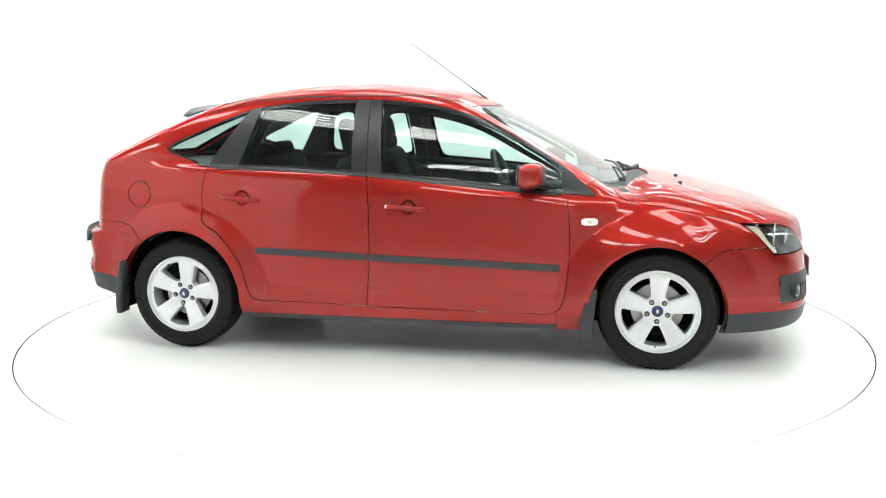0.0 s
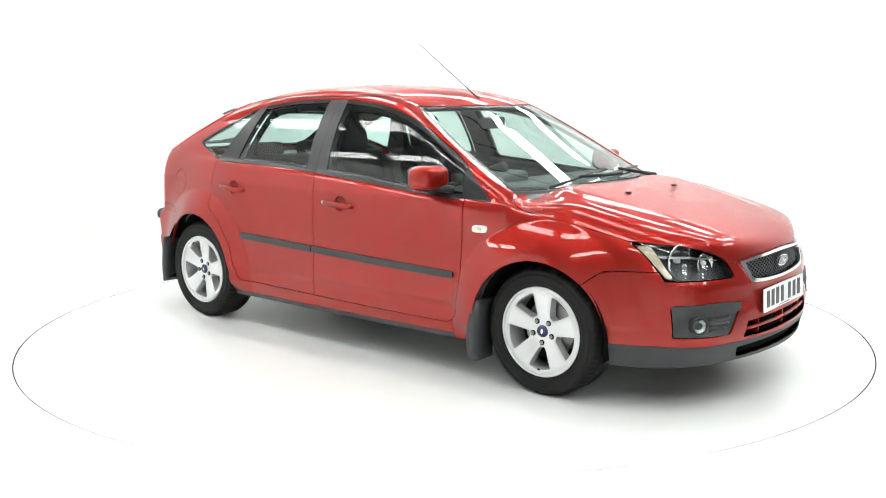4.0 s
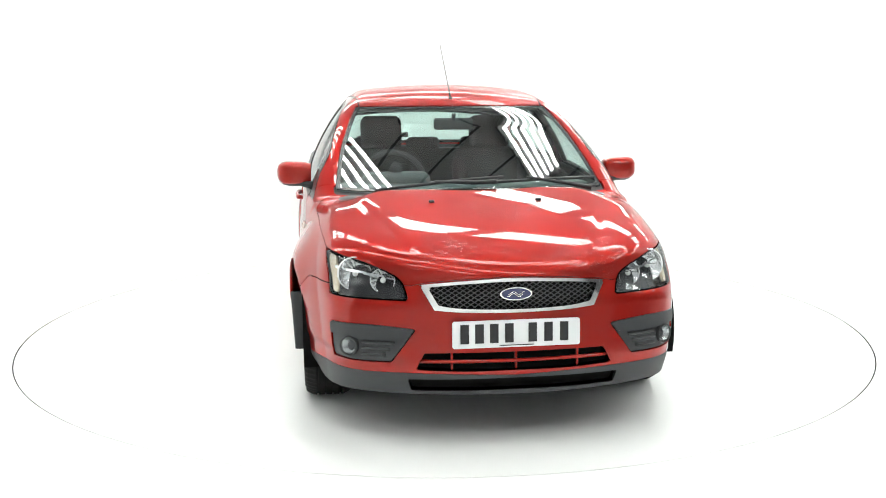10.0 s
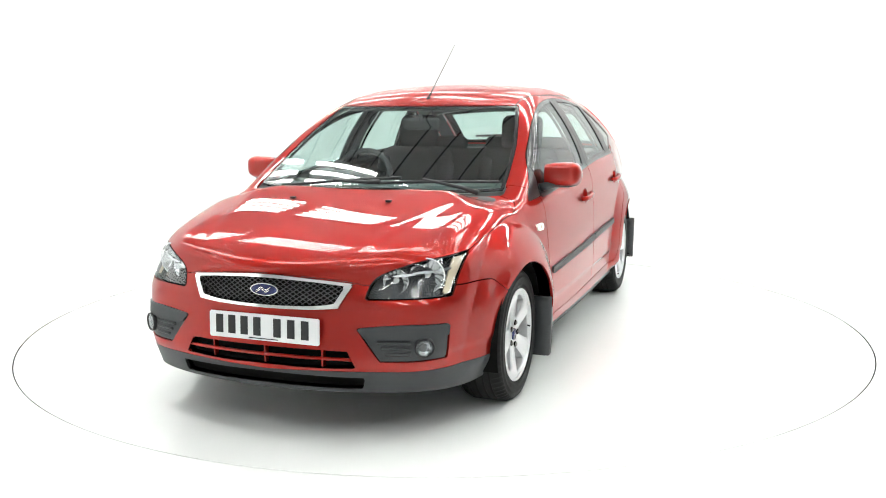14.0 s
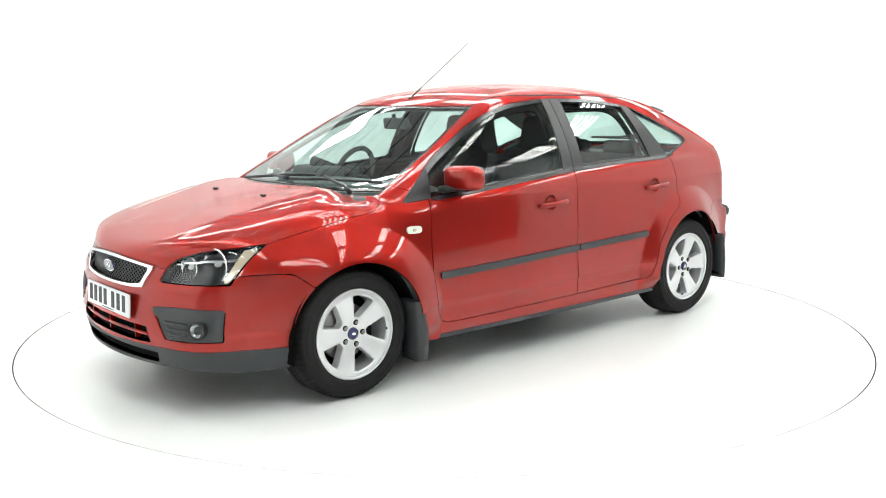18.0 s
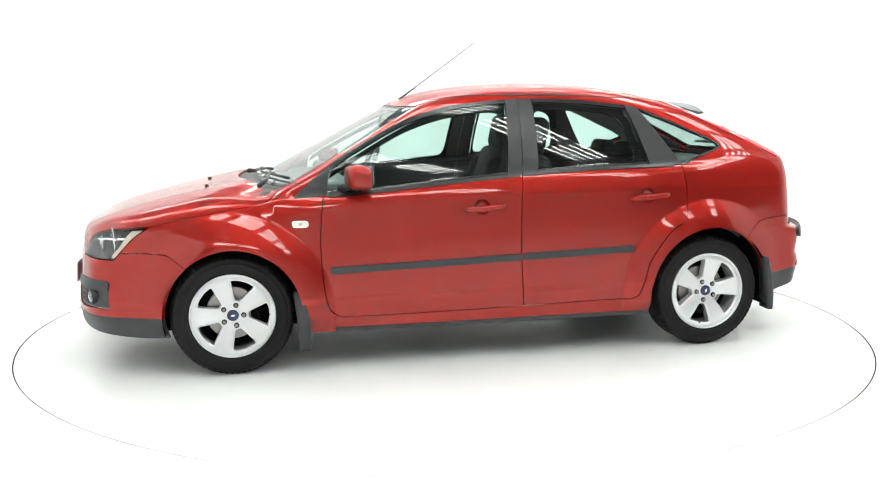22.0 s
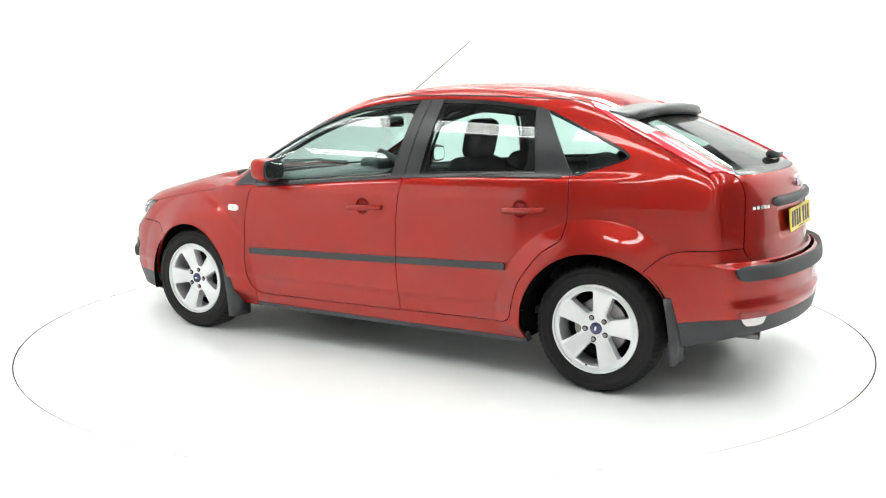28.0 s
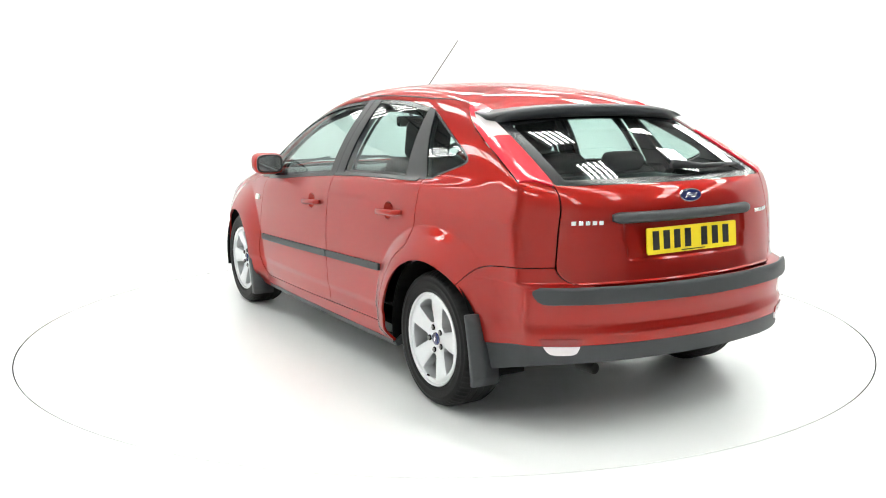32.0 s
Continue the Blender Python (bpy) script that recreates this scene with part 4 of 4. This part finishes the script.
def build_trim(fb, rb, hatch, grille_):
    # plates and badges
    number_plate(fb, lambda u, v, d: Vector((2.162 - d * .9 - v * .05, -u, .471 + v)), PLATEWHITE, "white front number plate with dark marks")
    number_plate(hatch, lambda u, v, d: Vector((-2.079 + d + v * .10, u * 1.0, .815 + v)), PLATEYELLOW, "yellow rear number plate with dark marks")
    oval_badge(grille_, lambda u, v, d: Vector((2.146 - d, -u, .630 + v)))
    oval_badge(hatch, lambda u, v, d: Vector((-2.058 + d + v * .12, u, .995 + v)), True, .062, .028)
    letters_row(hatch, .575, .437, .902, 5, "chrome model name shown as bars")
    letters_row(hatch, -.45, -.58, .895, 5, "chrome trim name shown as bars")
    # grab bar over the rear plate
    bm = bmesh.new()
    rows = []
    for y in np.linspace(-.40, .40, 33):
        x = at_skin(x=-1.9, y=abs(y), z=.915).x
        e = .6 + .4 * float(ramp(.40, .37, abs(y)))
        rows.append([bm.verts.new((x + a * e, y, .917 + b * e)) for a, b in ((.005, -.022), (-.014, -.022), (-.024, -.014), (-.024, .006), (-.012, .021), (.005, .023))])
    for p, q in zip(rows, rows[1:]):
        for k in range(6):
            bm.faces.new((p[k], p[(k + 1) % 6], q[(k + 1) % 6], q[k]))
    bm.faces.new(rows[0]), bm.faces.new(rows[-1])
    bmesh.ops.recalc_face_normals(bm, faces=bm.faces)
    part("grab_bar", bm, GREY, hatch, "dark grey tailgate grab bar", smooth=True)
    # slats and posts of the lower grille
    for z in (.358,):
        bm = bmesh.new()
        tube(bm, [(at_skin(y=y, z=z).x - .014, y, z) for y in np.linspace(0, .39, 14)], .008, 8)
        tube(bm, [(at_skin(y=y, z=z).x - .014, -y, z) for y in np.linspace(0, .39, 14)], .008, 8)
        part("grille_slat", bm, PAINT, fb, "red slat in the lower grille", smooth=True)
    for y in (-.26, 0, .26):
        bm = bmesh.new()
        box(bm, at_skin(y=abs(y), z=.375).x - .026, y, .36, .03, .008, .075, .002)
        part("grille_post", bm, PAINT, fb, "red upright in the lower grille")
    # fog lamps, louvres
    for s in (1, -1):
        for k in range(3):
            bm = bmesh.new()
            pts = []
            for a in np.linspace(25.5 + k * .8 - 1.5, 30.4, 8):
                z = .432 - k * .024
                r = radians(a)
                p = shoot(np.array([[1.0, 0, z]]), np.array([[math.cos(r), math.sin(r), 0]]))[0]
                pts.append((p[0] - .004, s * (p[1] - .002), p[2]))
            tube(bm, pts, .0065, 6)
            part("louvre", bm, GREY, fb, "dark louvre beside the fog lamp", smooth=True)
        bm = bmesh.new()
        r = radians(33.3)
        p = shoot(np.array([[1.0, 0, .412]]), np.array([[math.cos(r), math.sin(r), 0]]))[0]
        bm = lathe([(.042, -.02), (.042, .008), (.040, .012), (.034, .008), (.033, -.01)], 40, "x")
        m = Matrix.Translation((p[0] + .004, s * (p[1] - .004), p[2])) @ Matrix.Rotation(s * radians(30), 4, "Z")
        bm.transform(m)
        lamp = part("fog_lamp", bm, BLACK, fb, "round fog lamp in a black ring", smooth=True)
        bm = lathe([(.0, -.012), (.012, -.010), (.025, -.002), (.033, .007)], 32, "x")
        bm.transform(m)
        part("fog_reflector", bm, FOGBOWL, lamp, "bright reflector", smooth=True)
        bm = lathe([(.0, .014), (.02, .012), (.033, .007)], 32, "x")
        bm.transform(m)
        part("fog_lens", bm, LENS, lamp, "clear round lens", smooth=True)
    # black wedge over the fog surround
        top = lambda v: np.where(v[:, 0] > 1.5, np.maximum(in_fan([(20, .488), (20, .488), (28.7, .503), (38.6, .498), (38.6, .498), (38.3, .45), (38.3, .45), (29, .447), (21.5, .450), (21.5, .450)], 1.0)(v), -1), 1.0)
        panel("fog_brow", sheet(top), GREY, fb, "dark grey brow over the fog lamp", side=s, out=.006, thick=.025)
    # headlamp insides
    for s in (1, -1):
        house = [o for o in car.children if o.name.startswith("headlamp")][0 if s > 0 else 1]
        for (x, y, z), r, deep in (((1.928, .645, .686), .071, .042), ((2.000, .534, .668), .051, .034)):
            bm = lathe([(.002, -deep), (r * .35, -deep * .9), (r * .7, -deep * .55), (r * .95, -.004), (r, .0), (r * 1.05, -.004)], 40, "x")
            for v in bm.verts:
                a = math.atan2(v.co.z, v.co.y)
                v.co.x += .0016 * math.sin(a * 14)
            m = Matrix.Translation((x - .014, s * (y - .008), z)) @ Matrix.Rotation(s * radians(14), 4, "Z")
            bm.transform(m)
            b = part("lamp_bowl", bm, REFLECTOR, house, "bright round reflector bowl", smooth=True)
            bm = lathe([(.0, -.004), (.008, -.004), (.012, -.012), (.012, -deep)], 16, "x")
            bm.transform(m)
            part("bulb", bm, BULB, house, "pale bulb in the bowl", smooth=True)
        amber = lambda v: np.where(v[:, 0] > 1.5, in_fan([(45.2, .762), (45.2, .762), (41.6, .756), (41.6, .756), (37.6, .622), (37.6, .622), (39.2, .620), (39.2, .620), (41.0, .67)], 1.0)(v), 1.0)
        bar = lambda v: np.where(v[:, 0] > 1.5, in_fan([(41, .719), (41, .719), (33, .708), (26, .690), (25.4, .680), (25.4, .680), (33, .696), (40.6, .706), (40.6, .706)], 1.0)(v), 1.0)
        panel("lamp_bar", sheet(bar), CHROME, house, "bright bar across the bowls", side=s, out=-.010, thick=.010)
        panel("indicator", sheet(amber), INDICATOR, house, "pale amber indicator strip", side=s, out=-.014, thick=.012)
    # side repeaters
    for s in (1, -1):
        rep = lambda v: np.where(v[:, 1] > .5, np.maximum(np.hypot(np.maximum(np.abs(v[:, 0] - .964) - .028, 0), np.maximum(np.abs(v[:, 2] - .774) - .004, 0)) - .014, -1), 1.0)
        r = panel("side_repeater", sheet(rep), REPEATER, car, "white oval side indicator", side=s, out=.008, thick=.01)
        p = at_skin(x=.964, z=.774)
        bm = bmesh.new()
        box(bm, .964, s * (p.y + .008), .774, .02, .003, .014, .001)
        part("repeater_bulb", bm, INDICATOR, r, "amber bulb spot")
    # door mirrors
    for s in (1, -1):
        bm = bmesh.new()
        rows = []
        n = 20
        for i in range(n + 1):
            u = i / n
            y = .815 + .180 * u
            cap = math.sqrt(max(0, 1 - (max(0, (u - .62) / .38)) ** 2.6)) * (.86 + .14 * float(ramp(0, .25, u)))
            hx, hz = .070 * (.35 + .65 * cap), .062 * (.28 + .72 * cap)
            xc, zc = .668 - .018 * u, 1.012 + .006 * u
            ring = []
            for k in range(24):
                a = 2 * math.pi * k / 24
                c, sn = math.cos(a), math.sin(a)
                e = .55
                px_, pz = abs(c) ** e * (1 if c > 0 else -1), abs(sn) ** e * (1 if sn > 0 else -1)
                ring.append(bm.verts.new((xc + hx * px_ * (1 if c > 0 else .82), s * y, zc + hz * pz - .008 * (px_ < 0))))
            rows.append(ring)
        for p, q in zip(rows, rows[1:]):
            for k in range(24):
                bm.faces.new((p[k], p[(k + 1) % 24], q[(k + 1) % 24], q[k]))
        bm.faces.new(rows[0]), bm.faces.new(rows[-1])
        bmesh.ops.recalc_face_normals(bm, faces=bm.faces)
        mir = part("door_mirror", bm, PAINT, car, "red door mirror on a black foot", smooth=True)
        oval = [(abs(math.cos(a)) ** .55 * math.copysign(1, math.cos(a)), abs(math.sin(a)) ** .55 * math.copysign(1, math.sin(a))) for a in np.linspace(0, 2 * math.pi, 40, endpoint=False)]
        slab("mirror_rim", [(.083 * u, .056 * v) for u, v in oval], BLACK, mir, "black rim round the glass", .016, lambda u, v, d: Vector((.600 + d, s * (.902 + u), 1.012 + v)), 1)
        slab("mirror_glass", [(.072 * u, .046 * v) for u, v in oval], MIRROR, mir, "mirror glass", .003, lambda u, v, d: Vector((.5975 + d, s * (.903 + u), 1.012 + v)), 1)
        bm = bmesh.new()
        tube(bm, [(.74, s * .795, .945), (.725, s * .83, .956), (.70, s * .87, .962), (.675, s * .93, .958), (.665, s * .965, .962)], [.030, .026, .020, .017, .010], 14)
        for v in bm.verts:
            v.co.z = .957 + (v.co.z - .957) * .75
        part("mirror_foot", bm, BLACK, mir, "black mirror foot", smooth=True)
    # roof spoiler
    bm = bmesh.new()
    rows = []
    for y in np.linspace(-.585, .585, 41):
        k = abs(y) / .585
        tip = 1.455 - 0.045 * k ** 2 - .05 * k ** 8
        x0, z0 = -1.262, at_skin(x=-1.262, y=min(abs(y), .54)).z + .002
        zt = 1.372 - .035 * k ** 2.2 - .03 * k ** 8
        zb = zt - .050 + .02 * k ** 3
        pts = [(x0, z0), (-1.33, z0 - .006 - (z0 - .006 - zt) * .33), (-1.40, zt + .006), (-tip, zt), (-tip - .006, zt - .012), (-tip + .012, zb), (-1.38, zb - .006), (-1.33, zb + .002)]
        rows.append([bm.verts.new((a, y, b)) for a, b in pts])
    for p, q in zip(rows, rows[1:]):
        for k in range(8):
            bm.faces.new((p[k], p[(k + 1) % 8], q[(k + 1) % 8], q[k]))
    bm.faces.new(rows[0]), bm.faces.new(rows[-1])
    bmesh.ops.recalc_face_normals(bm, faces=bm.faces)
    sp = part("roof_spoiler", bm, SPOILER, hatch, "dark grey roof spoiler over the rear window", smooth=False)
    sp.data.shade_smooth()
    # mud flaps
    for x0, x1, zt, zb, lean in ((1.004, .935, .43, .125, .022), (-1.665, -1.715, .50, .195, .035)):
        for s in (1, -1):
            bm = bmesh.new()
            rows = []
            for i in range(9):
                u = i / 8
                z = zt + (zb - zt) * u
                x = x0 - lean * math.sin(u * 1.6)
                yo = .934 - .016 * u if x0 > 0 else .898 - .010 * u
                wv = .030 + .030 * math.sin(u * 2.4) if x0 > 0 else .010 + .014 * math.sin(u * 2.4)
                rows.append([bm.verts.new((x + a, s * y, z)) for a, y in ((.010, yo - .02), (.0, yo), (-wv, yo - .004), (-wv - .004, yo - .13), (-.012, .785), (.006, .785))])
            for p, q in zip(rows, rows[1:]):
                for k in range(6):
                    bm.faces.new((p[k], p[(k + 1) % 6], q[(k + 1) % 6], q[k]))
            bm.faces.new(rows[0]), bm.faces.new(rows[-1])
            bmesh.ops.recalc_face_normals(bm, faces=bm.faces)
            part("mud_flap", bm, GREY, car, "dark grey rubber mud flap behind the wheel", smooth=True)
    # aerial
    bm = lathe([(.016, 1.394), (.015, 1.402), (.011, 1.412), (.006, 1.418), (.0, 1.419)], 20, "z")
    bm.transform(Matrix.Translation((.293, 0, 0)))
    aer = part("aerial", bm, BLACK, car, "thin black aerial on the roof", smooth=True)
    bm = bmesh.new()
    a, b = Vector((.289, 0, 1.412)), Vector((-.166, 0, 1.742))
    tube(bm, [a, a.lerp(b, .18)], [.0055, .0045], 8)
    part("aerial_base", bm, BLACK, aer, "black sprung aerial foot", smooth=True)
    bm = bmesh.new()
    tube(bm, [a.lerp(b, .17), b], [.0030, .0026], 6)
    part("aerial_rod", bm, GREY, aer, "fine grey aerial rod")
    # wipers on the windscreen, jets on the bonnet
    def on_glass(x, y, lift):
        p = at_skin(x=x, y=abs(y))
        return Vector((p.x, y, p.z + lift))
    for pts, arm in ((((1.135, -.50), (1.125, -.30), (1.105, -.10), (1.075, .16)), ((1.21, .10), (1.17, .0), (1.125, -.20))),
                     (((1.135, -.02), (1.105, .22), (1.06, .45), (1.005, .66)), ((1.16, .60), (1.12, .50), (1.09, .28)))):
        bm = bmesh.new()
        tube(bm, [on_glass(x, y, .018) for x, y in pts], .0075, 6)
        w = part("wiper", bm, BLACK, car, "black wiper blade resting on the windscreen", smooth=True)
        bm = bmesh.new()
        tube(bm, [on_glass(x, y, .03) for x, y in arm], [.013, .010, .007], 8)
        part("wiper_arm", bm, BLACK, w, "", smooth=True)
    for y in (-.255, .255):
        bm = bmesh.new()
        p = at_skin(x=1.445, y=abs(y))
        box(bm, 1.445, y, p.z + .004, .022, .026, .012, .004)
        part("washer_jet", bm, BLACK, bonnet_of(), "small black washer jet")
    bm = bmesh.new()
    rp = [(-1.905, -.04), (-1.922, -.2), (-1.905, -.34), (-1.885, -.455)]
    tube(bm, [on_glass(x, y, .022) for x, y in rp], [.022, .013, .010, .007], 8)
    w = part("rear_wiper", bm, BLACK, hatch, "black rear wiper parked on the window", smooth=True)
    # exhaust tip
    bm = lathe([(.024, -.05), (.026, .05), (.021, .05), (.020, -.05)], 24, "x")
    bm.transform(Matrix.Translation((-1.95, .46, .285)))
    part("exhaust_pipe", bm, STEEL, car, "dull steel exhaust tip", smooth=True)
    # roof channel strips
    for s in (1, -1):
        bm = bmesh.new()
        pts = []
        for x in np.linspace(.30, -1.24, 24):
            y = .535 + .03 * float(ramp(.3, -.2, x)) - .05 * float(ramp(-.8, -1.27, x))
            p = at_skin(x=x, y=y)
            pts.append((x, s * y, p.z - .003))
        tube(bm, pts, .0055, 6)
        part("roof_strip", bm, BLACK, car, "black strip in the roof channel", smooth=True)


def bonnet_of():
    return [o for o in car.children if o.name == "bonnet"][0]


# ---- cabin ----
def cushion(bm, cx, cy, cz, sx, sy, sz, r, rot=None):
    return box(bm, cx, cy, cz, sx, sy, sz, r, rot, 4)


def build_cabin():
    # liners behind the panels
    for key, mat, label in (("roof", LINER, "pale grey headlining"),):
        panel("headlining", P[key], mat, car, label, both=True, out=-.035, thick=.002)
    for s in (1, -1):
        panel("cant_rail_lining", keep(P["side"], 1.04 - P["side"][0][:, 2]), LINER, car, "grey pillar lining", side=s, out=-.030, thick=.002)
        for kind in ("front", "rear"):
            sh = P["door_" + kind]
            panel("door_card", keep(sh, .42 - sh[0][:, 2]), CABIN_GREY, car, "dark grey door lining", side=s, out=-.075, thick=-.06)
            panel("inner_window_frame", P["inner_" + kind], DARK, car, "dark inner frame round the door window", side=s, out=-.040, thick=.012)
            panel("post_lining", P["post_" + kind], CABIN_DARK, car, "dark post lining", side=s, out=-.035, thick=-.03)
        panel("divider_lining", P["divider"], CABIN_DARK, car, "dark lining", side=s, out=-.03, thick=-.025)
        # load bay sides
        sh = keep(P["side"], np.maximum(np.maximum(P["side"][0][:, 0] + 1.15, P["side"][0][:, 2] - 1.12), .4 - P["side"][0][:, 2]))
        panel("load_bay_side", sh, CABIN_DARK, car, "dark load bay lining", side=s, out=-.06, thick=.002)
    for key in ("hatch", "tail_red", "tail_clear"):
        sh = keep(P[key], .98 - P[key][0][:, 2])
        panel("tailgate_lining" if key == "hatch" else "lamp_lining", sh, CABIN_DARK, car, "dark lining behind the rear panels", both=True, out=-.022, thick=.002)
    bm = bmesh.new()
    box(bm, -.3, 0, .34, 3.0, 1.42, .04, .01)
    part("cabin_floor", bm, CABIN_DARK, car, "dark carpet")
    bm = bmesh.new()
    cushion(bm, .95, 0, .80, .50, 1.44, .26, .08)
    cushion(bm, .80, 0, .88, .34, 1.42, .16, .06)
    dash = part("dashboard", bm, DASH, car, "grey moulded dashboard", smooth=True)
    bm = bmesh.new()
    cushion(bm, .72, -.36, .97, .16, .36, .09, .035)
    part("instrument_hood", bm, DASH, dash, "hood over the dials", smooth=True)
    bm = bmesh.new()
    cushion(bm, .62, 0, .72, .14, .30, .42, .03)
    part("centre_console", bm, CABIN_DARK, dash, "dark centre console", smooth=True)
    for y in (.66, .28, -.08, -.66):
        bm = lathe([(.030, -.01), (.036, .008), (.030, .012), (.024, .002), (.0, .0)], 24, "x")
        bm.transform(Matrix.Translation((.63, y, .90)) @ Matrix.Rotation(math.pi, 4, "Z"))
        part("air_vent", bm, CABIN_DARK, dash, "round air vent", smooth=True)
    # steering wheel, right-hand drive
    rot = Matrix.Translation((.47, -.36, .935)) @ Matrix.Rotation(radians(-24), 4, "Y")
    bm = bmesh.new()
    ring = [(0, .185 * math.cos(a), .185 * math.sin(a)) for a in np.linspace(0, 2 * math.pi, 41)]
    tube(bm, ring, .016, 10)
    bm.transform(rot)
    sw = part("steering_wheel", bm, CABIN_DARK, car, "black steering wheel", smooth=True)
    bm = bmesh.new()
    cushion(bm, .0, 0, 0, .05, .15, .13, .02)
    for a in (0, math.pi, -math.pi / 2):
        tube(bm, [(0, .06 * math.cos(a), .06 * math.sin(a)), (0, .18 * math.cos(a), .18 * math.sin(a))], .016, 8)
    bm.transform(rot)
    part("steering_hub", bm, CABIN_DARK, sw, "padded hub and spokes", smooth=True)
    bm = bmesh.new()
    tube(bm, [rot @ Vector((.0, 0, 0)), rot @ Vector((.3, 0, -.02))], .035, 10)
    part("steering_column", bm, CABIN_DARK, sw, "", smooth=True)
    # mirror under the header
    bm = bmesh.new()
    cushion(bm, .40, 0, 1.262, .035, .225, .068, .016, Matrix.Rotation(radians(8), 3, "Y"))
    im = part("rear_view_mirror", bm, CABIN_GREY, car, "dark rear-view mirror", smooth=True)
    bm = bmesh.new()
    tube(bm, [(.41, 0, 1.28), (.418, 0, 1.305), (.422, 0, 1.318)], .012, 8)
    part("mirror_stem", bm, CABIN_DARK, im, "", smooth=True)
    bm = bmesh.new()
    box(bm, .379, 0, 1.260, .003, .205, .052, .001, Matrix.Rotation(radians(8), 3, "Y"))
    part("mirror_glass", bm, MIRROR, im, "mirror glass")
    # front seats
    for y in (.36, -.36):
        bm = bmesh.new()
        cushion(bm, .02, y, .53, .52, .50, .17, .06, Matrix.Rotation(radians(-8), 3, "Y"))
        seat = part("front_seat", bm, CLOTH, car, "dark cloth front seat", smooth=True)
        bm = bmesh.new()
        lean = Matrix.Rotation(radians(-20), 3, "Y")
        cushion(bm, -.33, y, .80, .15, .48, .60, .06, lean)
        for k in (-.21, .21):
            cushion(bm, -.30, y + k, .78, .17, .09, .50, .04, lean)
        part("seat_back", bm, CLOTH, seat, "", smooth=True)
        bm = bmesh.new()
        cushion(bm, -.435, y, 1.185, .105, .27, .225, .05, Matrix.Rotation(radians(-12), 3, "Y"))
        part("headrest", bm, CLOTH, seat, "dark padded headrest", smooth=True)
        bm = bmesh.new()
        for k in (-.055, .055):
            tube(bm, [(-.40, y + k, .98), (-.435, y + k, 1.12)], .006, 8)
        part("headrest_post", bm, STEEL, seat, "", smooth=True)
    # rear bench
    bm = bmesh.new()
    cushion(bm, -.80, 0, .56, .50, 1.30, .16, .06)
    bench = part("rear_bench", bm, CLOTH, car, "dark cloth rear bench", smooth=True)
    bm = bmesh.new()
    cushion(bm, -1.08, 0, .80, .15, 1.30, .50, .06, Matrix.Rotation(radians(-20), 3, "Y"))
    part("bench_back", bm, CLOTH, bench, "", smooth=True)
    for y in (.40, 0, -.40):
        bm = bmesh.new()
        cushion(bm, -1.17, y, 1.075, .10, .25, .10, .04, Matrix.Rotation(radians(-15), 3, "Y"))
        part("headrest", bm, CLOTH, bench, "low dark headrest", smooth=True)
    bm = bmesh.new()
    cushion(bm, -1.53, 0, 1.0, .62, 1.16, .03, .012)
    part("parcel_shelf", bm, CABIN_DARK, car, "dark parcel shelf", smooth=True)
    # door tops inside, under the glass
    for s in (1, -1):
        bm = bmesh.new()
        pts = [(x, s * (float(CABIN(x)) - .045), float(BELT(x)) - .012) for x in np.linspace(.80, -1.1, 16)]
        tube(bm, pts, .028, 8)
        part("door_top_pad", bm, CABIN_GREY, car, "grey door top", smooth=True)


FB, RB, HATCH, GRILLE = build_panels()
build_wheels()
build_trim(FB, RB, HATCH, GRILLE)
build_cabin()


def motions():
    """The car turns with the disc it stands on."""
    rows = []
    for t in range(33):
        m = Matrix.Rotation(radians(TURN0 + RATE * t), 4, "Z") @ Matrix.Translation((-AXIS[0], -AXIS[1], 0))
        rows.append((t, m))
    walk(car, rows)
    disc = bpy.data.objects["turntable"]
    walk(disc, [(t, pose(0, DISC_Y, 0, 0, 0, TURN0 + RATE * t)) for t in range(33)])


motions()
